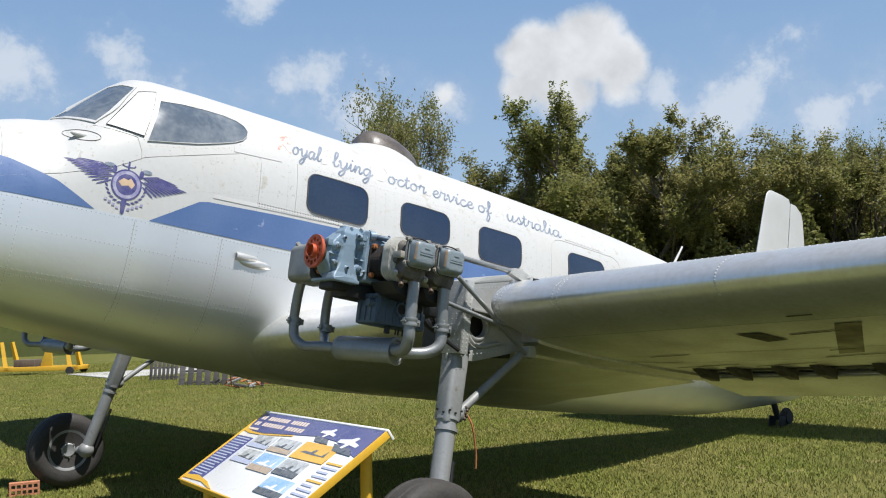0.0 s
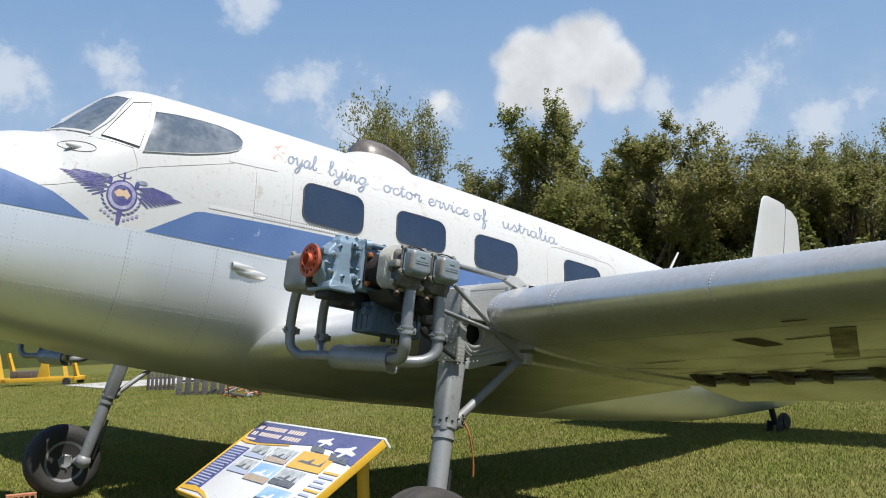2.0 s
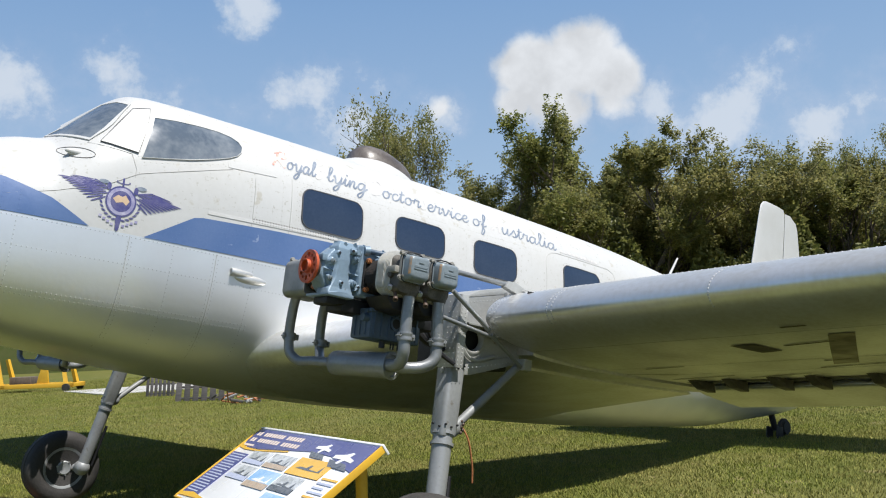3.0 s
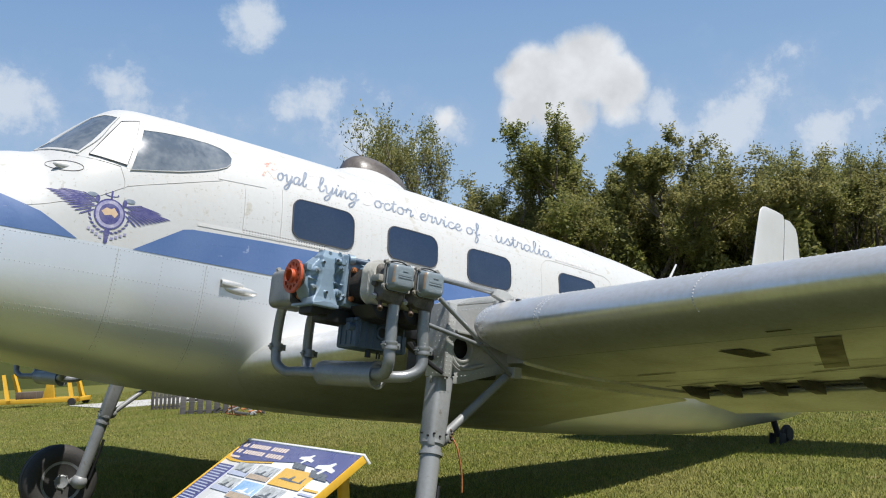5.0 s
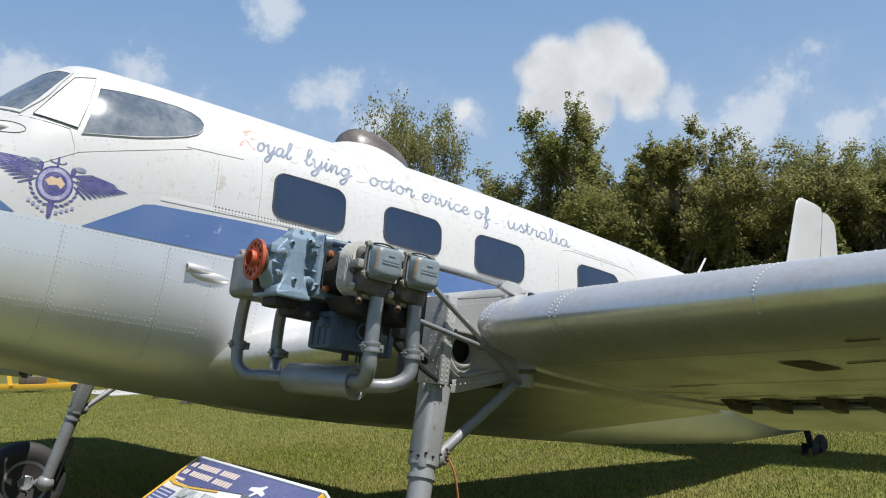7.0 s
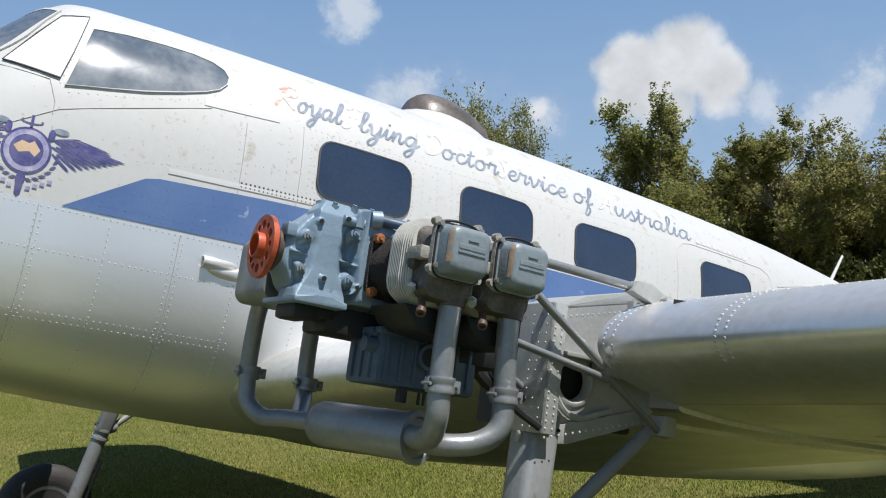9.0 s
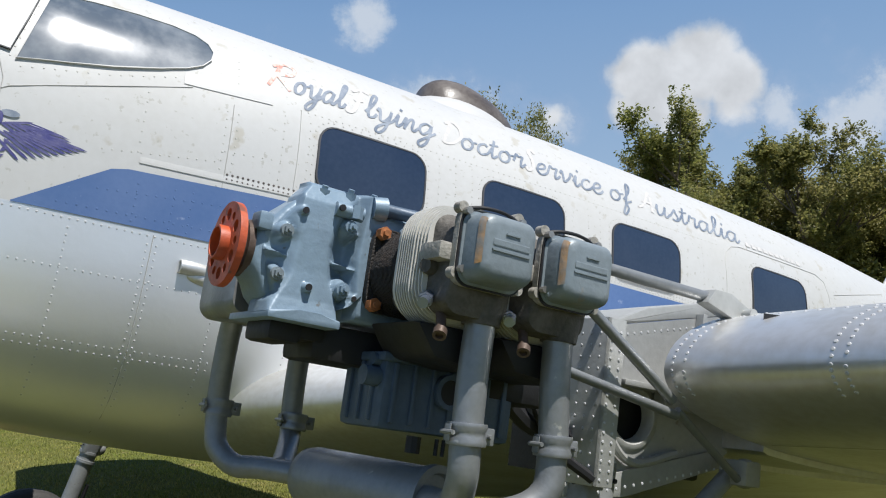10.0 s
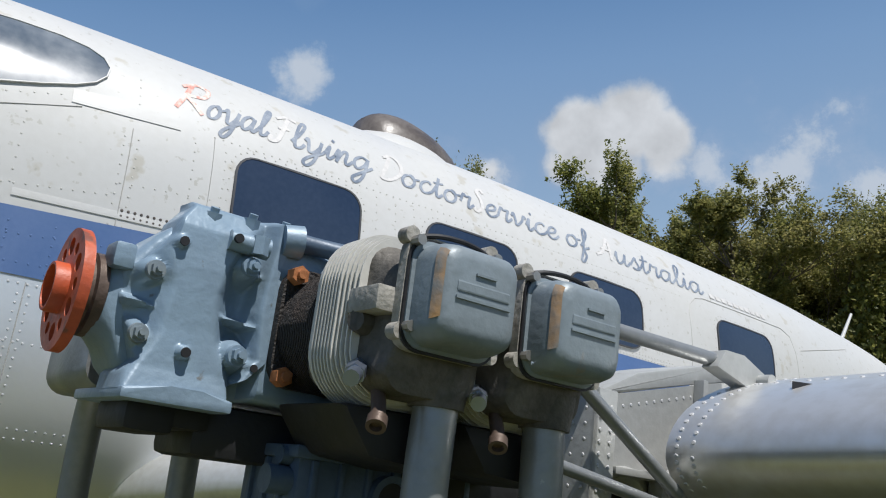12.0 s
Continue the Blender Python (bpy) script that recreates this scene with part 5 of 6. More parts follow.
for y in (2.5, 2.72, 3.0, 3.22, 3.55, 3.95, 4.5, 5.1):
    bm = bmesh.new()
    p, n = wing_spot(y, 1.60, False)
    prism(bm, [(p.x - .10, p.z + .01), (p.x + .12, p.z + .0), (p.x + .14, p.z - .055), (p.x + .02, p.z - .045)], 1, -y - .03, -y + .03, .004)
    part("hinge_bracket", bm, M_GRIME, aircraft)

# ---- strap hanging on the leg ----
bm = bmesh.new()
tube(bm, [(.21, -2.26, -1.0), (.23, -2.29, -1.06), (.26, -2.30, -1.18), (.27, -2.30, -1.26)], .0055, seg=6)
part("red_strap", bm, M_RUST, aircraft)
bm = bmesh.new()
for k in range(5):
    ball(bm, (.19 + .012 * (k % 2), -2.27, -.97 - .014 * k), .009, u=8, v=6)
part("strap_knot", bm, M_BROWN, aircraft)

# ---- lettering along the cabin roof ----
GLYPHS = {}


def glyph(name, width, *strokes):
    GLYPHS[name] = (width, strokes)


glyph("o", .95, [(.55, .95), (.2, .85), (.05, .45), (.2, .05), (.5, .05), (.68, .4), (.6, .85), (.45, .98), (.6, .75), (.95, .8)])
glyph("y", 1.05, [(0, .75), (.12, .98), (.2, .6), (.28, .1), (.5, .05), (.75, .5), (.82, .98)], [(.82, .98), (.75, .2), (.6, -.6), (.35, -.95), (.15, -.75), (.35, -.35), (.9, .15), (1.05, .4)])
glyph("a", 1.05, [(.7, .9), (.4, 1), (.1, .7), (.08, .25), (.3, 0), (.6, .35), (.75, .95)], [(.75, .95), (.68, .3), (.8, .02), (1.05, .35)])
glyph("l", .62, [(0, .35), (.3, 1.0), (.5, 1.75), (.38, 2.0), (.22, 1.6), (.15, .6), (.25, .05), (.5, .1), (.65, .4)])
glyph("i", .5, [(0, .35), (.18, .95), (.14, .3), (.26, .02), (.5, .35)], [(.27, 1.38), (.30, 1.46), (.33, 1.54)])
glyph("n", .95, [(0, .4), (.15, .95), (.16, .5), (.12, 0)], [(.12, 0), (.3, .7), (.5, .98), (.6, .75), (.56, .25), (.7, .02), (.95, .4)])
glyph("g", 1.05, [(.7, .9), (.4, 1), (.1, .7), (.08, .3), (.3, .05), (.6, .4), (.75, .95)], [(.75, .95), (.7, .1), (.58, -.6), (.32, -.95), (.12, -.7), (.4, -.3), (1.05, .4)])
glyph("c", .75, [(.62, .8), (.45, .98), (.15, .75), (.08, .3), (.3, .02), (.6, .15), (.8, .45)])
glyph("t", .6, [(0, .4), (.22, 1.0), (.3, 1.6)], [(.3, 1.6), (.18, .5), (.28, .03), (.55, .3)], [(0, 1.1), (.28, 1.13), (.55, 1.2)])
glyph("r", .75, [(0, .4), (.15, 1.05), (.3, .9), (.55, .95), (.48, .5), (.52, .05), (.8, .4)])
glyph("e", .72, [(0, .35), (.45, .55), (.55, .85), (.38, 1.0), (.15, .75), (.1, .3), (.3, .02), (.55, .1), (.75, .4)])
glyph("v", .85, [(0, .7), (.12, .98), (.22, .5), (.32, .05), (.6, .5), (.7, .98), (.85, .8)])
glyph("f", .6, [(0, .3), (.35, 1.1), (.48, 1.75), (.36, 2.0), (.24, 1.5), (.15, 0), (.05, -.8), (.2, -.95), (.35, -.4), (.2, .05), (.55, .35)])
glyph("u", 1.0, [(0, .5), (.12, .98), (.1, .4), (.25, .03), (.5, .3), (.68, .98)], [(.68, .98), (.62, .3), (.75, .02), (1.0, .4)])
glyph("s", .72, [(0, .3), (.35, 1.05), (.4, .8), (.55, .35), (.4, .02), (.15, .1)], [(.15, .1), (.5, .05), (.75, .4)])
glyph("R", 1.1, [(.34, 1.9), (.22, .9), (.05, 0)], [(0, 1.6), (.5, 2.0), (1.0, 1.8), (.9, 1.2), (.3, 1.0), (.7, .5), (1.1, 0)])
glyph("F", 1.2, [(.1, 1.7), (.6, 2.0), (1.2, 1.9)], [(.75, 1.9), (.6, 1), (.45, .1), (.1, -.1), (0, .3)], [(.3, 1.0), (.6, 1.03), (.9, 1.1)])
glyph("D", 1.1, [(.4, 1.9), (.25, .9), (.1, .05), (.6, .1), (1.1, .8), (1.0, 1.6), (.5, 2.0), (.05, 1.7)])
glyph("S", 1.0, [(.95, 1.7), (.65, 2.0), (.35, 1.6), (.7, 1.0), (.8, .4), (.4, 0), (.05, .3)])
glyph("A", 1.1, [(0, .1), (.4, .5), (.85, 1.9), (.92, 1.0), (1.0, 0)], [(.3, .8), (.65, .8), (1.0, .8)])


def script(word, a0, a1, h0, tall, mat, shear=.30, weight=.195):
    """A word in joined brush script on the port skin: a0 to a1 along it, h0 its foot, tall its small letters' height."""
    width = sum(GLYPHS[c][0] for c in word)
    k = (a1 - a0) / width
    bm, pen, lift = bmesh.new(), 0.0, 0
    for c in word:
        for stroke in GLYPHS[c][1]:
            line = smooth_path([(pen + x, y, 0) for x, y in stroke], 6)
            line = [(a0 + k * p.x + shear * tall * (p.y - .5), h0 + tall * p.y) for p in line]
            rows = []
            for i, (a, h) in enumerate(line):
                q, r = line[min(i + 1, len(line) - 1)], line[max(i - 1, 0)]
                da, dh = q[0] - r[0], q[1] - r[1]
                n = math.hypot(da, dh) or 1.0
                w = tall * weight * (.62 + .5 * abs(dh) / n) * (1.25 if c.isupper() else 1)
                off = .0014 + .0000012 * lift
                lift += 1
                rows.append([bm.verts.new(on_side(a - dh / n * w / 2 * m, h + da / n * w / 2 * m, off)) for m in (-1, 0, 1)])
            for p, q in zip(rows, rows[1:]):
                for j in (0, 1):
                    bm.faces.new((p[j], p[j + 1], q[j + 1], q[j]))
        pen += GLYPHS[c][0]
    part("lettering", bm, mat, hull, smooth=False)


HB, HT = .508, .060
for word, a0, a1, mat in (("R", -.225, -.135, M_RED), ("oyal", -.125, .085, M_SCRIPT), ("F", .095, .175, M_FADED), ("lying", .172, .495, M_SCRIPT), ("D", .53, .615, M_FADED), ("octor", .62, .955, M_SCRIPT),
                          ("S", .955, 1.01, M_FADED), ("ervice", 1.015, 1.41, M_SCRIPT), ("of", 1.455, 1.60, M_SCRIPT), ("A", 1.64, 1.745, M_FADED), ("ustralia", 1.76, 2.395, M_SCRIPT)):
    script(word, a0, a1, HB, HT, mat)
for k in range(10):
    bm = bmesh.new()
    a = 2.43 + k * .05
    skin_patch(bm, dense([(a, .505), (a + .036, .505), (a + .036, .53), (a, .53)], .02), .0025, 2)
    part("faded_bar", bm, M_FADED, hull, smooth=False)

# ---- winged badge ----
badge = tagged(new("badge"), "navy winged round badge transfer on the nose")
badge.parent = aircraft
CA, CHH = -1.128, .042


def badge_piece(pts, mat, off=.003, rings=2):
    bm = bmesh.new()
    skin_patch(bm, dense(pts, .015), off, rings)
    part("badge_piece", bm, mat, badge, smooth=False)


def oval(ca, ch, ra, rh, n=28):
    return [(ca + ra * math.cos(k * math.tau / n), ch + rh * math.sin(k * math.tau / n)) for k in range(n)]


badge_piece(oval(CA, CHH, .083, .088), M_PURPLE, .0016, 3)
badge_piece(oval(CA, CHH, .074, .079), M_LILAC, .0022, 3)
badge_piece(oval(CA, CHH, .056, .060), M_PURPLE, .0026, 3)
badge_piece([(CA - .045, CHH + .01), (CA - .02, CHH + .034), (CA + .005, CHH + .028), (CA + .02, CHH + .04), (CA + .045, CHH + .008), (CA + .03, CHH - .018), (CA + .01, CHH - .002), (CA - .025, CHH - .012)], M_OCHRE, .0032)


def feather(base, tip, w):
    """One pointed feather from base to tip."""
    da, dh = tip[0] - base[0], tip[1] - base[1]
    n = math.hypot(da, dh)
    na, nh = -dh / n * w * .3, da / n * w * .3
    at = [(base[0] + da * u + na * v, base[1] + dh * u + nh * v) for u, v in ((0, .5), (.3, 1), (.8, .9), (1, .1), (.85, -.8), (.3, -1), (0, -.5))]
    badge_piece(at, M_PURPLE, .0018, 1)


for s, tip, root in ((-1, (-1.452, .118), (CA - .080, CHH + .004)), (1, (-.795, .068), (CA + .080, CHH + .002))):
    ea, eh = tip[0] - root[0], tip[1] - root[1]
    n = math.hypot(ea, eh)
    up = (-eh / n * s * .1, ea / n * s * .1)

    def on_wing(u, v):
        return root[0] + ea * u + up[0] * v, root[1] + eh * u + up[1] * v
    for k in range(10):
        f = k / 9
        feather(on_wing(.02 + .52 * f, .05 + .28 * f), on_wing(.26 + .76 * f ** .9, -.55 + .62 * f), .016)
    for k in range(8):
        f = k / 7
        feather(on_wing(.0 + .42 * f, .32 + .12 * f), on_wing(.22 + .60 * f, .02 + .26 * f), .014)
    for k in range(6):
        f = k / 5
        feather(on_wing(.0 + .34 * f, .62 - .02 * f), on_wing(.20 + .52 * f, .30 + .10 * f), .013)
    feather(on_wing(.0, .55), on_wing(.38, .72), .014)
    feather(on_wing(.3, .70), on_wing(.80, .36), .014)
for s in (-1, 1):
    for k in range(7):
        ang = radians(-90 + s * (14 + 13 * k))
        c = (CA + .105 * math.cos(ang), CHH + .108 * math.sin(ang))
        d = ang + s * radians(60)
        badge_piece([(c[0] + .015 * math.cos(d), c[1] + .015 * math.sin(d)), (c[0] - .006 * math.sin(d), c[1] + .006 * math.cos(d)), (c[0] - .015 * math.cos(d), c[1] - .015 * math.sin(d)), (c[0] + .006 * math.sin(d), c[1] - .006 * math.cos(d))], M_PURPLE, .0018, 1)
    badge_piece(oval(CA + s * .10, CHH + .095, .028, .012, 12), M_SCRIPT, .0032)
    badge_piece(oval(CA + s * .072, CHH + .075, .012, .022, 12), M_PURPLE, .0034)
badge_piece(oval(CA, CHH - .105, .016, .022, 14), M_PURPLE, .0034)
badge_piece([(CA - .013, CHH - .12), (CA + .013, CHH - .12), (CA + .010, CHH - .158), (CA, CHH - .17), (CA - .010, CHH - .158)], M_PURPLE, .0034)
badge_piece([(CA - .005, CHH + .088), (CA + .005, CHH + .088), (CA + .005, CHH + .135), (CA - .005, CHH + .135)], M_PURPLE, .0034)
for k in range(10):
    t0, t1 = radians(150 + 24 * k), radians(150 + 24 * (k + 1))
    badge_piece([(CA + .038 * math.cos(t0), CHH + .112 + .012 * math.sin(t0)), (CA + .038 * math.cos(t1), CHH + .112 + .012 * math.sin(t1)), (CA + .032 * math.cos(t1), CHH + .112 + .007 * math.sin(t1)), (CA + .032 * math.cos(t0), CHH + .112 + .007 * math.sin(t0))], M_PURPLE, .0018, 1)
for s in (-1, 1):
    for k in range(4):
        a = CA + s * (.03 + .022 * k)
        badge_piece([(a - .008, CHH - .128 + .012 * k), (a + .008, CHH - .128 + .012 * k), (a + .008, CHH - .142 + .012 * k), (a - .008, CHH - .142 + .012 * k)], M_LILAC, .003, 1)

# ---- the other wing's engine and nacelle frame, mostly hidden beyond the hull ----
copy_thing(engine, AIR @ Matrix.Translation((0, -2 * EY, 0)))
copy_thing(nacelle, Matrix.Translation((0, -2 * EY, 0)))


# ---- ground ----
def grass_material():
    m = material("mown_grass", (0.100, 0.112, 0.028), 0.9, 0, (0.15, 0.138, 0.05), scale=0.7, fine_scale=22, amount=0.8, bump=0.5, bump_scale=45,
                 spots=(0.19, 0.16, 0.075), spot_scale=2.3, spot_level=0.62, sheen=0.05)
    return m


M_GRASS = grass_material()
M_BLADE = material("grass_blade", (0.19, 0.215, 0.042), 0.7, 0, (0.285, 0.255, 0.085), scale=0.8, fine_scale=5, amount=0.9, bump=0.0, island=0.35, sheen=0.08)
bm = bmesh.new()
# one sheet: fine near the aeroplane, coarse out to the horizon
xs = [-3000, -600, -120, -40, -15] + [-8 + 0.5 * i for i in range(60)] + [30, 50, 90, 200, 700, 3000]
ys = [-3000, -600, -120, -40, -15] + [-9 + 0.5 * i for i in range(64)] + [32, 50, 90, 200, 700, 3000]
grid = [[bm.verts.new((x, y, 0.018 * noise.noise((x * .5, y * .5, 0)) if max(abs(x), abs(y)) < 30 else 0)) for y in ys] for x in xs]
for i in range(len(xs) - 1):
    for j in range(len(ys) - 1):
        bm.faces.new((grid[i][j], grid[i + 1][j], grid[i + 1][j + 1], grid[i][j + 1]))
tagged(part("ground", bm, M_GRASS), "mown green lawn with dry yellowish patches", "grass", kind="structure")


def blades(x0, x1, y0, y1, count, tall, seed):
    """Grass blades as bent triangles scattered over a stretch of lawn."""
    rng = np.random.default_rng(seed)
    x, y = rng.uniform(x0, x1, count) + rng.normal(0, .7, count), rng.uniform(y0, y1, count) + rng.normal(0, .7, count)
    ang, lean = rng.uniform(0, math.tau, count), rng.normal(0, .35, (count, 2))
    hgt = tall * rng.uniform(.5, 1.2, count)
    wid = .0035 + .0035 * rng.random(count)
    z = np.array([0.018 * noise.noise((a * .5, b * .5, 0)) for a, b in zip(x, y)]) - .004
    v = np.empty((count, 3, 3))
    v[:, 0] = np.stack([x - wid * np.cos(ang), y - wid * np.sin(ang), z], 1)
    v[:, 1] = np.stack([x + wid * np.cos(ang), y + wid * np.sin(ang), z], 1)
    v[:, 2] = np.stack([x + lean[:, 0] * hgt, y + lean[:, 1] * hgt, z + hgt], 1)
    return v.reshape(-1, 3).tolist(), [], np.arange(count * 3).reshape(-1, 3).tolist()


for k, (x0, x1, y0, y1, count, tall) in enumerate(((-2.5, 3.5, -1.5, 5.5, 150000, .030), (3.0, 9.5, -5, 5.5, 170000, .032), (-1, 8, 5.5, 18, 110000, .036), (0, 12, 18, 32, 90000, .05), (9.5, 17, -5, 8, 90000, .04))):
    tagged(part("grass", blades(x0, x1, y0, y1, count, tall, k), M_BLADE, smooth=False), "short mown grass blades", "grass", kind="stuff")

# ---- trees ----
def leaf_material(name, colour, second):
    """Leaves that let some light through."""
    m = material(name, colour, 0.5, 0, second, scale=0.6, fine_scale=4, amount=0.9, bump=0.0, island=0.4)
    n, l = m.node_tree.nodes, m.node_tree.links
    p, out = n["Principled BSDF"], n["Material Output"]
    thin, mixer = n.new("ShaderNodeBsdfTranslucent"), n.new("ShaderNodeMixShader")
    l.new(p.inputs["Base Color"].links[0].from_socket, thin.inputs["Color"])
    mixer.inputs[0].default_value = 0.58
    l.new(p.outputs[0], mixer.inputs[1])
    l.new(thin.outputs[0], mixer.inputs[2])
    l.new(mixer.outputs[0], out.inputs["Surface"])
    return m


M_LEAF = leaf_material("olive_green_leaves", (0.225, 0.235, 0.07), (0.30, 0.275, 0.105))
M_LEAF_DARK = leaf_material("dark_green_leaves", (0.215, 0.235, 0.065), (0.28, 0.265, 0.095))


def tree_parts(seed, height, spread, leaves, gaps, low=0.12, lift=1.0, clump=1.0):
    """A tapered trunk with limbs, and a crown of clumps of small leaves."""
    rng = random.Random(seed)
    bm = bmesh.new()
    tips = []

    def limb(p, d, length, r, depth):
        pts, q = [p], Vector(p)
        for k in range(3):
            d = (d + Vector((rng.uniform(-.25, .25), rng.uniform(-.25, .25), rng.uniform(-.05, .2)))).normalized()
            q = q + d * length / 3
            pts.append(q.copy())
        tube(bm, pts, r, seg=6 if depth < 2 else 4, steps=2, taper=r * .45, caps=False)
        tips.append((pts[-1], depth))
        tips.append((pts[2], depth))
        if depth < 3:
            for k in range(4 if depth == 0 else 3):
                a = rng.uniform(0, math.tau)
                start = pts[1] + (pts[3] - pts[1]) * rng.uniform(.1, 1)
                out = (d * .75 + Vector((math.cos(a) * spread, math.sin(a) * spread, rng.uniform(-.1, .45)))).normalized()
                limb(start, out, length * rng.uniform(.5, .72), r * .5, depth + 1)
    stems = rng.choice((1, 2, 2, 3))
    for k in range(stems):
        a = rng.uniform(0, math.tau)
        limb(Vector((.25 * math.cos(a) * (stems > 1), .25 * math.sin(a) * (stems > 1), -.1)), Vector((.2 * math.cos(a), .2 * math.sin(a), 1)).normalized(), height * .52, .016 * height, 0)
    nr = np.random.default_rng(seed)
    cs = np.array([tuple(t) for t, dep in tips if dep >= 1 and t.z > height * low])
    top = cs[:, 2].max()
    cs[:, 2] = height * .96 * (np.maximum(cs[:, 2], 0) / top) ** lift
    for v in bm.verts:
        v.co.z = height * .92 * (max(v.co.z, 0) / top) ** lift
    keep = nr.random(len(cs)) > gaps
    cs = cs[keep]
    # leafy twigs that reach out and up from the limbs, thinning towards their ends
    twigs = len(cs) * 9
    start = cs[nr.integers(0, len(cs), twigs)]
    way = nr.normal(0, 1, (twigs, 3)) + np.array([0, 0, .55])
    way /= np.linalg.norm(way, axis=1)[:, None]
    reach = nr.uniform(.35, 1.0, twigs) * height * .085 * clump
    pick = nr.integers(0, twigs, leaves)
    along_twig = nr.random(leaves) ** .8
    pos = start[pick] + way[pick] * (reach[pick] * along_twig)[:, None] + nr.normal(0, .085, (leaves, 3)) * (1.15 - .6 * along_twig)[:, None]
    u = nr.normal(0, 1, (leaves, 3)) * np.array([1, 1, .6])
    u /= np.linalg.norm(u, axis=1)[:, None]
    w = np.cross(u, nr.normal(0, 1, (leaves, 3)) * .75 + np.array([0, 0, .8]))
    w /= np.linalg.norm(w, axis=1)[:, None]
    L = nr.uniform(.035, .08, leaves)[:, None]
    v = np.stack([pos - u * L, pos + w * L * .45, pos + u * L, pos - w * L * .45], 1).reshape(-1, 3)
    return bm, (v.tolist(), [], np.arange(leaves * 4).reshape(-1, 4).tolist())


KINDS = []
for seed, height, spread, leaves, gaps, low, mat, lab in (
        (11, 8.0, .62, 38000, .05, .05, M_LEAF, "bushy olive-green gum tree in the tree line"),
        (23, 8.0, .5, 38000, .1, .05, M_LEAF_DARK, "dense dark green tree in the tree line"),
        (37, 8.0, .7, 36000, .15, .08, M_LEAF, "broad green tree with ragged crown in the tree line"),
        (41, 8.0, .58, 17000, .0, .4, M_LEAF, "tall sparse gum tree standing above the others")):
    t = thing("tree", lab, "tree", "trees of the tree line", pose(0, 400 + seed, 0))
    wood, crown = tree_parts(seed, height, spread, leaves, gaps, low, *((.55, 1.1) if low > .2 else (.85, 1.0)))
    part("trunk", wood, M_BARK, t)
    part("crown", crown, mat, t, smooth=False)
    KINDS.append(t)
EYE0 = Vector((-2.96, -5.66, 0))


def away(bearing, dist):
    """The place on the lawn at a bearing (degrees from +y towards +x) and distance from where the walk begins."""
    return EYE0 + Vector((math.sin(radians(bearing)), math.cos(radians(bearing)), 0)) * dist


rng = random.Random(5)
# bearing, distance, height, kind
STAND = [(39.2, 38, 12.1, 3), (41.8, 37, 7.0, 2), (44.4, 36, 7.7, 0), (47.4, 36, 8.6, 0), (50.4, 36, 10.4, 1), (53.0, 36, 9.6, 2), (55.0, 37, 8.9, 0), (57.2, 37, 7.9, 2),
         (59.2, 38, 8.7, 0), (61.8, 38, 8.4, 1), (63.8, 40, 8.0, 2), (65.3, 38, 9.3, 3), (68.0, 36, 8.2, 0), (70.5, 38, 8.6, 1), (73.5, 37, 8.4, 2), (77, 36, 8.0, 0)]
STAND += [(32 - 5 * k, 62 + 3 * (k % 2), 6.6 + 1.2 * rng.random(), k % 3) for k in range(2)]
STAND += [(43.0, 41, 7.2, 1), (45.8, 41, 8.3, 2), (48.8, 41, 9.0, 0), (51.4, 40, 8.8, 2), (54.0, 41, 8.6, 1), (56.2, 41, 8.0, 0), (60.5, 42, 8.6, 2), (64.6, 42, 8.4, 0)]
STAND += [(40.5 + 5.6 * k, 45 + 3 * rng.random(), 7.6 + 1.2 * rng.random(), (k + 1) % 3) for k in range(6)]
for i, (brg, dist, hgt, k) in enumerate(STAND):
    p = away(brg + rng.uniform(-.5, .5), dist)
    s = hgt / 8.0 * .94
    t = KINDS[k]
    wide = s * (.60 if k == 3 else 1.0)
    made = copy_thing(t, pose(p.x, p.y, 0, 0, 0, rng.uniform(0, 360) if k < 3 else 140 + 60 * i))
    made.scale = (wide, wide, s)
for t in KINDS:
    for o in list(t.children_recursive) + [t]:
        bpy.data.objects.remove(o)
# undergrowth that closes the foot of the tree line
nr = np.random.default_rng(9)
count = 110000
brg = np.radians(nr.uniform(29, 95, count))
dist = nr.uniform(34, 39, count)
hh = nr.random(count) ** .8 * (4.2 + 1.2 * np.sin(brg * 31) + .9 * np.sin(brg * 77 + 1))
pos = np.stack([EYE0.x + np.sin(brg) * dist, EYE0.y + np.cos(brg) * dist, np.maximum(hh, .02)], 1)
u = nr.normal(0, 1, (count, 3))
u /= np.linalg.norm(u, axis=1)[:, None]
w = np.cross(u, nr.normal(0, 1, (count, 3)))
w /= np.linalg.norm(w, axis=1)[:, None]
L = nr.uniform(.07, .15, count)[:, None]
v = np.stack([pos - u * L, pos + w * L * .5, pos + u * L, pos - w * L * .5], 1).reshape(-1, 3)
tagged(part("undergrowth", (v.tolist(), [], np.arange(count * 4).reshape(-1, 4).tolist()), M_LEAF_DARK, smooth=False), "dense green undergrowth below the tree line", "bushes", kind="stuff")
# a dark wood behind the first trees, continued unseen all round to cut skylight
bm = bmesh.new()
line = [away(2.5 * k, 56) for k in range(144)]
tops = [(5.2 if math.cos(radians(2.5 * k - 45)) > .1 else 3.0) + .8 * noise.noise((k * .6, 0, 3)) for k in range(144)]
lowr = [bm.verts.new((p.x, p.y, -.1)) for p in line]
upr = [bm.verts.new((p.x, p.y, z)) for p, z in zip(line, tops)]
for k in range(144):
    j = (k + 1) % 144
    bm.faces.new((lowr[k], lowr[j], upr[j], upr[k]))
tagged(part("backdrop", bm, M_LEAF_DARK), "dark distant woodland behind the trees, added unseen round the rest of the lawn", "woodland", kind="structure")

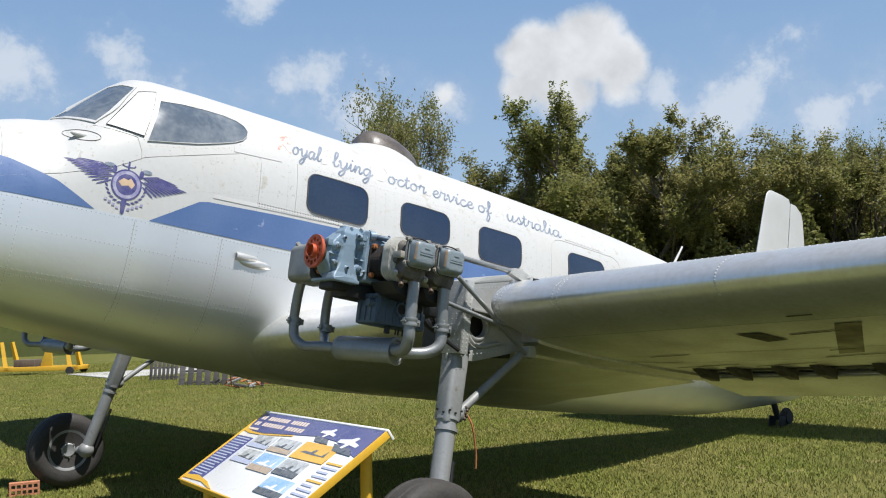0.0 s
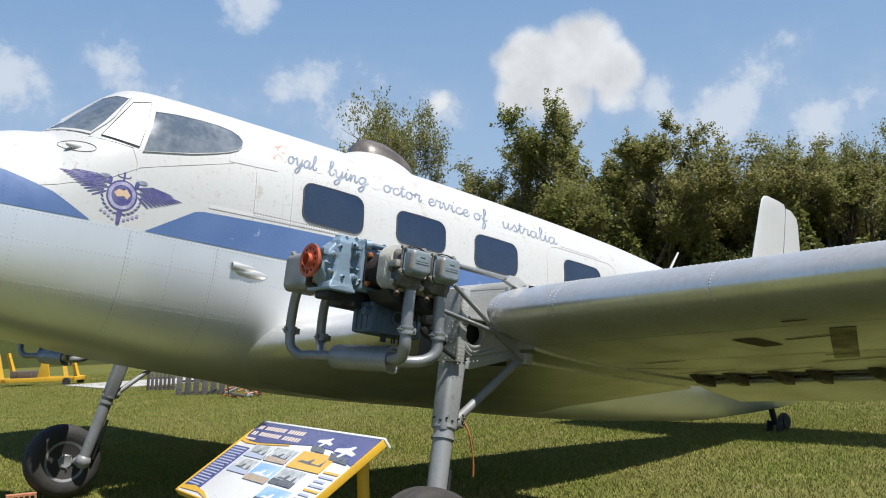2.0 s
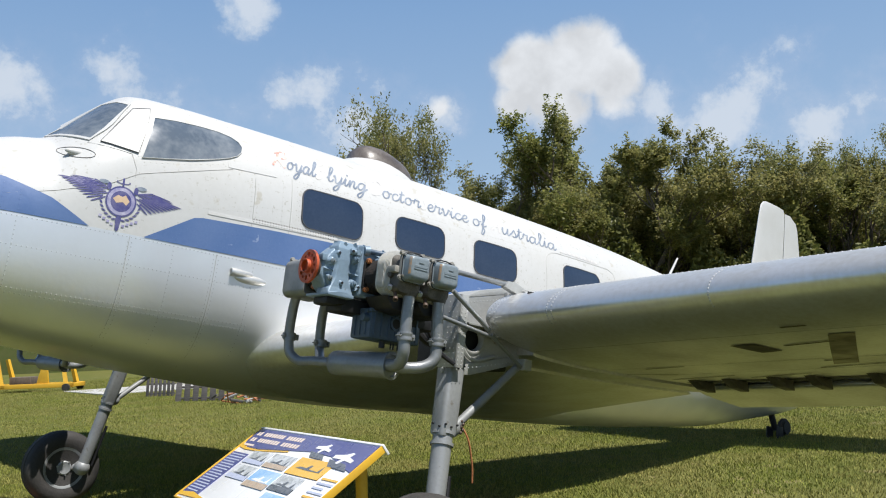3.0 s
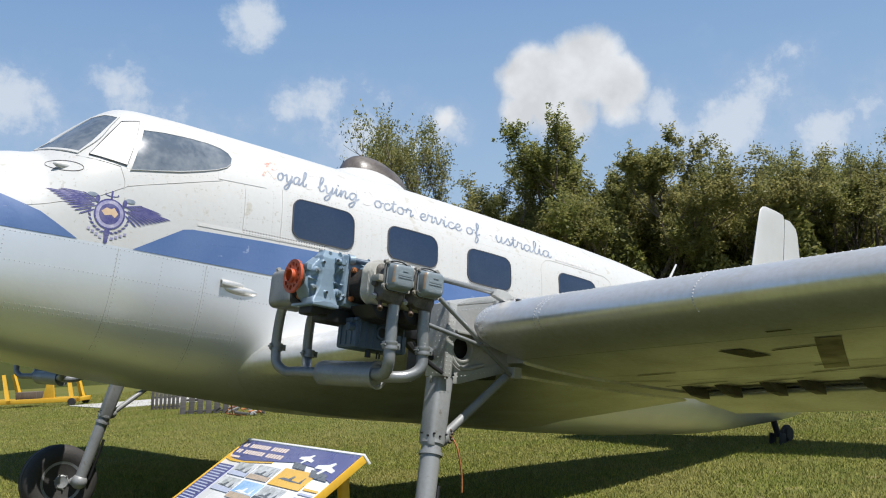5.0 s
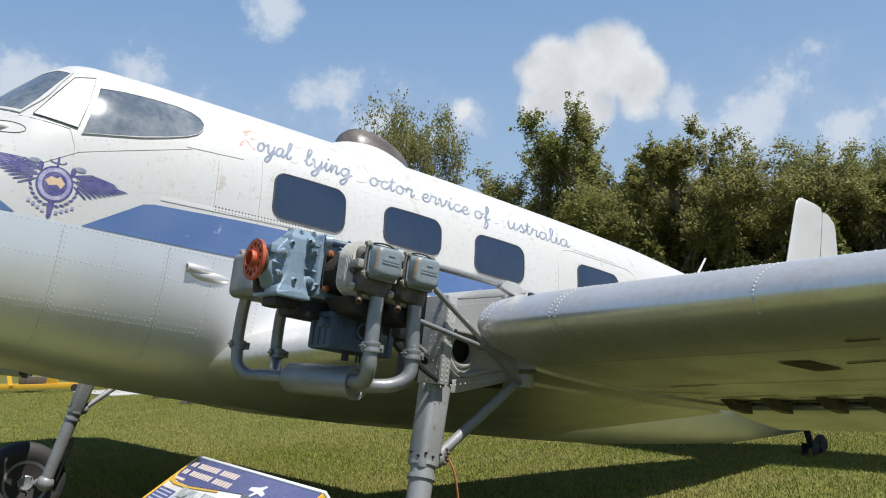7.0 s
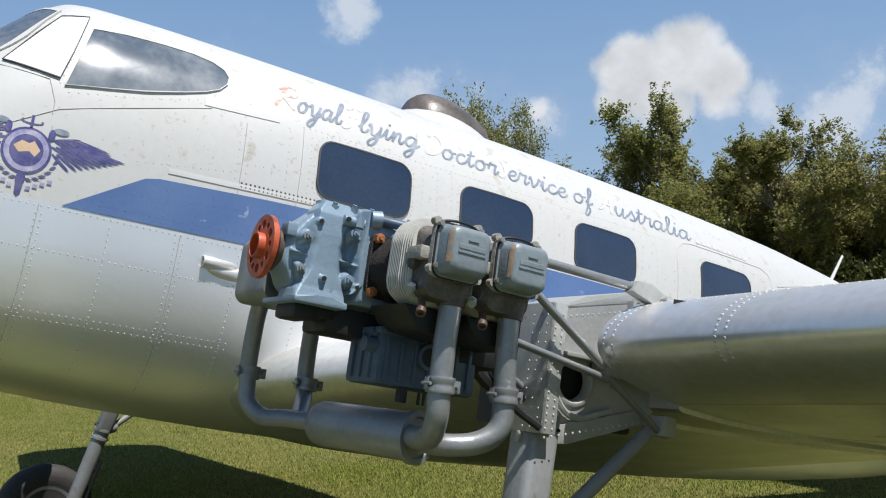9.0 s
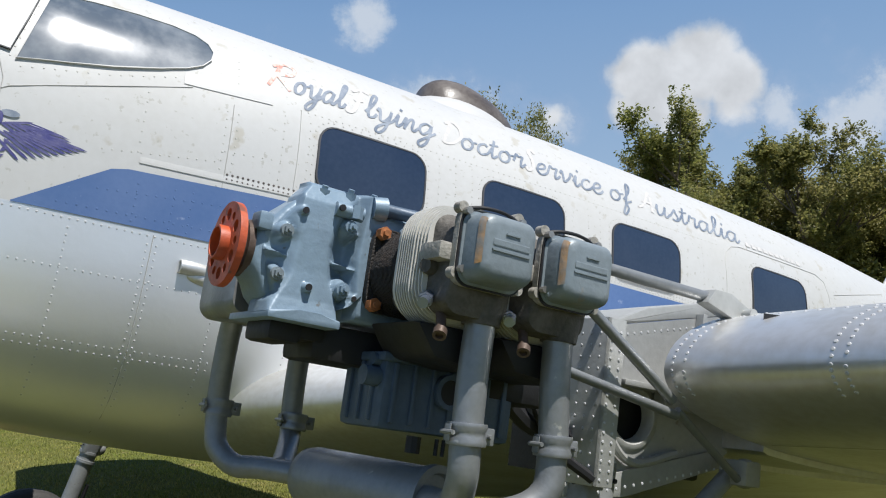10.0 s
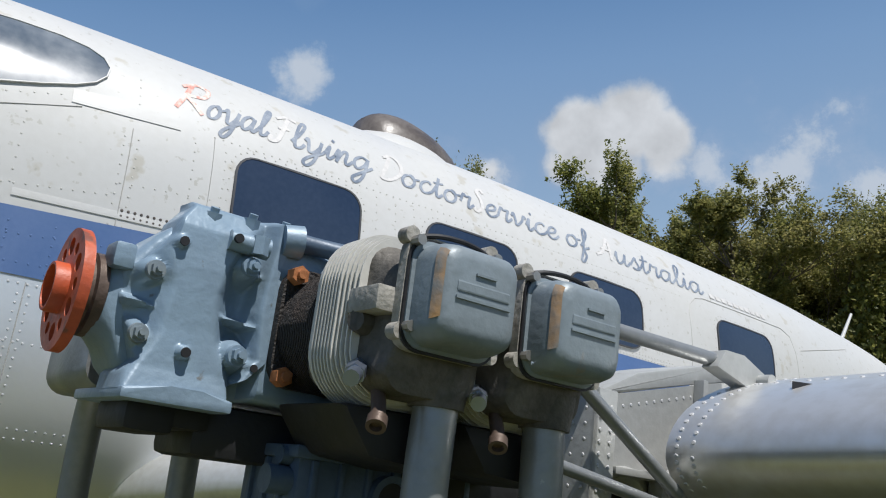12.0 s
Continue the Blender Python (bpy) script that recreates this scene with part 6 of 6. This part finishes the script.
# ---- wire fence before the trees ----
fence = thing("wire_fence", "thin wire fence with slim grey posts before the trees", "fence")
a, b = away(30, 31), away(75, 31)
for k in range(13):
    p = a.lerp(b, k / 12)
    bm = bmesh.new()
    rod(bm, p, p + Vector((0, 0, 2.2)), .03, seg=8)
    part("post", bm, M_GREY, fence)
for z in (1.3, 1.6, 1.9, 2.15):
    bm = bmesh.new()
    rod(bm, a + Vector((0, 0, z)), b + Vector((0, 0, z)), .006, seg=5)
    part("wire", bm, M_STEEL, fence)

# ---- information board ----
TL, TR, BL = Vector((-.90, -1.93, .945)), Vector((-1.06, -3.05, .945)), Vector((-1.30, -1.90, .70))
ux, uy = (TR - TL).normalized(), (BL - TL).normalized()
uz = uy.cross(ux).normalized()
uz = uz if uz.z > 0 else -uz
BW, BH = (TR - TL).length * .97, .47
BM = Matrix((( ux.x, uy.x, uz.x, TL.x), (ux.y, uy.y, uz.y, TL.y), (ux.z, uy.z, uz.z, TL.z), (0, 0, 0, 1)))
M_PRINT = material("printed_board_white", (0.80, 0.80, 0.80), 0.3, 0, (0.72, 0.73, 0.75), scale=5, bump=0.0, coat=0.3)
M_NAVY = material("printed_navy", (0.07, 0.08, 0.22), 0.3, 0, (0.12, 0.13, 0.30), scale=5, bump=0.0, coat=0.3)
M_PBLUE = material("printed_sky_blue", (0.25, 0.45, 0.72), 0.3, 0, (0.5, 0.62, 0.75), scale=9, amount=0.8, bump=0.0, coat=0.3)
M_PGREY = material("printed_photo_grey", (0.35, 0.37, 0.38), 0.3, 0, (0.62, 0.64, 0.66), scale=22, amount=1.0, bump=0.0, coat=0.3)
M_PYEL = material("printed_yellow", (0.75, 0.44, 0.05), 0.3, 0, (0.6, 0.36, 0.08), scale=12, bump=0.0, coat=0.3)
M_PSAND = material("printed_sand", (0.52, 0.40, 0.30), 0.3, 0, (0.36, 0.30, 0.24), scale=30, amount=0.9, bump=0.0, coat=0.3)
M_PSLATE = material("printed_slate", (0.07, 0.085, 0.11), 0.3, 0, (0.16, 0.17, 0.19), scale=30, amount=0.9, bump=0.0, coat=0.3)
M_PTEXT = material("printed_pale_text", (0.72, 0.60, 0.52), 0.35, 0, scale=20, bump=0.0)
M_PLINE = material("printed_small_text", (0.45, 0.49, 0.62), 0.35, 0, scale=20, bump=0.0)
board = thing("information_board", "tilted printed information board with photographs in a yellow frame", "sign", m=BM)
bm = bmesh.new()
box(bm, (0, 0, -.018), (BW, BH, -.002), .003)
panel = part("panel", bm, M_PRINT, board, "printed panel with photographs and text")


def printed(name, x0, y0, x1, y1, mat, lift=.0015, shape=None):
    bm = bmesh.new()
    prism(bm, shape or [(x0 * BW, y0 * BH), (x1 * BW, y0 * BH), (x1 * BW, y1 * BH), (x0 * BW, y1 * BH)], 2, -.002, lift)
    part(name, bm, mat, panel, smooth=False)


printed("header", 0, 0, 0, 0, M_NAVY, .001, [(.005, .005), (BW - .005, .005), (BW - .005, .150), (BW * .90, .128), (BW * .78, .092), (BW * .62, .085), (BW * .45, .100), (BW * .2, .124), (BW * .08, .122), (BW * .02, .105), (.005, .08)])
printed("swoosh", 0, 0, 0, 0, M_PYEL, .0016, [(.005, .10), (BW * .02, .112), (BW * .08, .128), (BW * .2, .130), (BW * .45, .106), (BW * .45, .111), (BW * .2, .138), (BW * .08, .140), (.005, .130)])
for k, (x0, x1) in enumerate(((.03, .47), (.03, .49))):
    n = 18
    for j in [i for i in range(n) if i not in (2, 11)]:
        xa = x0 + (x1 - x0) * j / n
        printed("title_bar", xa, .05 + .085 * k, xa + (x1 - x0) / n * .72, .10 + .085 * k, M_PTEXT, .0018)
for x0, y0, x1, y1 in ((.03, .225, .12, .25),):
    printed("title_bar", x0, y0, x1, y1, M_PTEXT, .0025)
for x0, y0, x1, y1, mt, ground in ((.19, .29, .37, .45, M_PGREY, M_PLINE), (.385, .28, .575, .45, M_PGREY, M_PSAND), (.60, .26, .86, .46, M_PYEL, M_PYEL), (.20, .48, .385, .65, M_PGREY, M_PLINE),
                                   (.40, .48, .595, .69, M_PBLUE, M_PSAND), (.61, .48, .79, .66, M_PGREY, M_PSLATE), (.64, .69, .84, .88, M_PBLUE, M_PSLATE)):
    printed("photograph", x0, y0, x1, y1, mt, .0014)
    printed("photo_ground", x0, y0 + (y1 - y0) * .68, x1, y1, ground, .0018)
    xa, xb, ya, yb = (x0 + (x1 - x0) * .15) * BW, (x0 + (x1 - x0) * .85) * BW, (y0 + (y1 - y0) * .62) * BH, (y0 + (y1 - y0) * .34) * BH
    xm = (xa + xb) / 2
    printed("photo_aeroplane", 0, 0, 0, 0, M_PSLATE if mt in (M_PYEL, M_PGREY) else M_PRINT, .0022,
            [(xa, ya), (xa + .03, yb + .016), (xm - .02, yb + .018), (xm, yb), (xm + .016, yb + .002), (xm + .008, yb + .022), (xb - .016, yb + .026), (xb, yb - .004), (xb + .006, yb + .03), (xm + .01, ya + .004)])
# white aeroplanes on the header, the pale wave at the foot and the text columns
for x, y, k in ((.62, .07, 1.0), (.80, .12, 1.25)):
    printed("header_aeroplane", 0, 0, 0, 0, M_PRINT, .003, [(x * BW + k * p, y * BH + k * q) for p, q in ((0, .02), (.06, .012), (.085, 0), (.10, .004), (.09, .02), (.13, .03), (.125, .042), (.08, .036), (.06, .055), (.045, .052), (.055, .034), (0, .034))])
    printed("header_shadow", 0, 0, 0, 0, M_PSLATE, .0022, [(x * BW + k * p - .01, y * BH + k * q + .05) for p, q in ((0, 0), (.12, .01), (.15, .035), (.03, .03))])
printed("foot_wave", 0, 0, 0, 0, M_PYEL, .0022, [(.005, BH - .03), (BW * .12, BH - .045), (BW * .25, BH - .03), (BW * .34, BH - .004), (BW * .33, BH - .001), (BW * .2, BH - .020), (.005, BH - .012)])
printed("text_block", .012, .35, .168, .93, M_NAVY, .0015)
for k in range(16):
    printed("text_line", .022, .37 + .034 * k, .158 - .02 * (k % 4 == 3), .383 + .034 * k, M_PLINE, .0017)
for k in range(9):
    printed("text_line", .88, .42 + .05 * k, .985 - .03 * (k % 3 == 2), .44 + .05 * k, M_PLINE if k not in (0, 4) else M_PYEL, .0014)
for lo, hi in (((-.01, -.01, -.04), (BW + .01, 0, .003)), ((-.01, BH, -.026), (BW + .008, BH + .008, .002)), ((-.01, 0, -.04), (0, BH, .003)), ((BW, 0, -.026), (BW + .008, BH, .002))):
    bm = bmesh.new()
    box(bm, lo, hi, .003)
    part("edge_strip", bm, M_PRINT if lo[1] < -.005 and hi[1] == 0 else M_YELLOW, board)
inv = BM.inverted()
for x, y in ((.1, .06), (BW - .1, .06), (.1, BH - .08), (BW - .1, BH - .08)):
    p = BM @ Vector((x, y, -.04))
    bm = bmesh.new()
    rod(bm, inv @ p, inv @ Vector((p.x, p.y, -.02)), .022, seg=12)
    part("leg", bm, M_YELLOW, board)

# ---- brick chock ----
brick = thing("brick", "orange perforated clay brick on edge chocking the wheel", "brick", m=pose(-.76, 2.40, .002, 0, 0, -14))
bm = bmesh.new()
loops = []
for cx, cz, hw, hh in [(0, .055, .115, .055)] + [(-.084 + .042 * i, .032 + .046 * j, .014, .015) for i in range(5) for j in range(2)]:
    vs = [bm.verts.new((cx + p * hw, -.038, cz + q * hh)) for p, q in ((-1, -1), (1, -1), (1, 1), (-1, 1))]
    loops += [bm.edges.new((vs[k], vs[(k + 1) % 4])) for k in range(4)]
got = bmesh.ops.triangle_fill(bm, edges=loops, use_beauty=True)
more = bmesh.ops.extrude_face_region(bm, geom=[f for f in got["geom"] if isinstance(f, bmesh.types.BMFace)])
bmesh.ops.translate(bm, verts=[v for v in more["geom"] if isinstance(v, bmesh.types.BMVert)], vec=(0, .076, 0))
part("body", bm, M_BRICK, brick, smooth=False)

# ---- pallets and scrap by the path ----
bm = bmesh.new()
box(bm, (6.2, 20, -.02), (10.5, 23.5, .03), .01)
tagged(part("path", bm, M_CONCRETE), "pale concrete path across the lawn", "path", kind="structure")


def pallet(m):
    t = thing("pallet", "weathered grey timber pallet standing on its side", "pallet", "pallets by the path", m)
    for k in range(7):
        bm = bmesh.new()
        box(bm, (-.55 + k * .165, -.012, 0), (-.55 + k * .165 + .11, .012, 1.0 - .03 * (k % 2)), .004)
        part("slat", bm, M_TIMBER, t)
    for z in (.1, .5, .88):
        bm = bmesh.new()
        box(bm, (-.56, .014, z), (.56, .10, z + .06), .004)
        part("bearer", bm, M_TIMBER, t)
    return t


p1 = pallet(pose(6.48, 14.25, 0, -14, 0, -45) @ Matrix.Diagonal((1.25, .85, .66, 1)))
copy_thing(p1, pose(6.75, 17.42, 0, -10, 0, -45) @ Matrix.Diagonal((.55, 1, .95, 1)))
rng = random.Random(8)
scrap = thing("scrap_heap", "low heap of rusty red and grey scrap rods", "scrap", m=pose(6.6, 12.6, 0))
for k in range(26):
    bm = bmesh.new()
    p = Vector((rng.uniform(-.45, .45), rng.uniform(-.6, .5), rng.uniform(.02, .25)))
    d = Vector((rng.uniform(-1, 1), rng.uniform(-1, 1), rng.uniform(-.25, .35))).normalized() * rng.uniform(.2, .5)
    rod(bm, p, p + d, rng.uniform(.012, .03), seg=6)
    part("rod", bm, (M_RUST, M_BRICK, M_TIMBER, M_GREY)[k % 4], scrap)

# ---- yellow trestle ----
stand = thing("work_stand", "yellow steel work stand with raised arms on the lawn", "stand", m=pose(5.25, 25.62, 0, 0, 0, -40))
for lo, hi in (((-2.2, -.5, .12), (2.2, -.38, .26)), ((-2.2, .38, .12), (2.2, .5, .26)), ((-2.2, -.5, .13), (-2.05, .5, .25)), ((2.05, -.5, .13), (2.2, .5, .25)), ((-.1, -.5, .13), (.05, .5, .25))):
    bm = bmesh.new()
    box(bm, lo, hi, .01)
    part("rail", bm, M_YELLOW, stand)
for x, t in ((-1.75, -1.9), (-.08, -.25), (1.95, 1.8)):
    for y in (-.42, .42):
        bm = bmesh.new()
        rod(bm, (x, y, .2), (t, y * .8, 1.05), .09, .07, seg=4)
        part("upright", bm, M_YELLOW, stand)
bm = bmesh.new()
prism(bm, [(1.02, .24), (1.42, .24), (1.36, 1.02), (1.26, 1.02)], 1, -.46, -.40, .008)
part("gusset_post", bm, M_YELLOW, stand)
bm = bmesh.new()
box(bm, (.1, -.3, .25), (.75, .3, .48), .02)
part("timber_block", bm, M_BARK, stand)
for x in (-2.0, 2.0):
    for y in (-.56, .56):
        bm = bmesh.new()
        ring_profile(bm, (x, y, .12), (0, 1, 0), ((-.04, .05), (-.04, .12), (.04, .12), (.04, .05)), 20)
        part("castor", bm, M_RUBBER, stand)
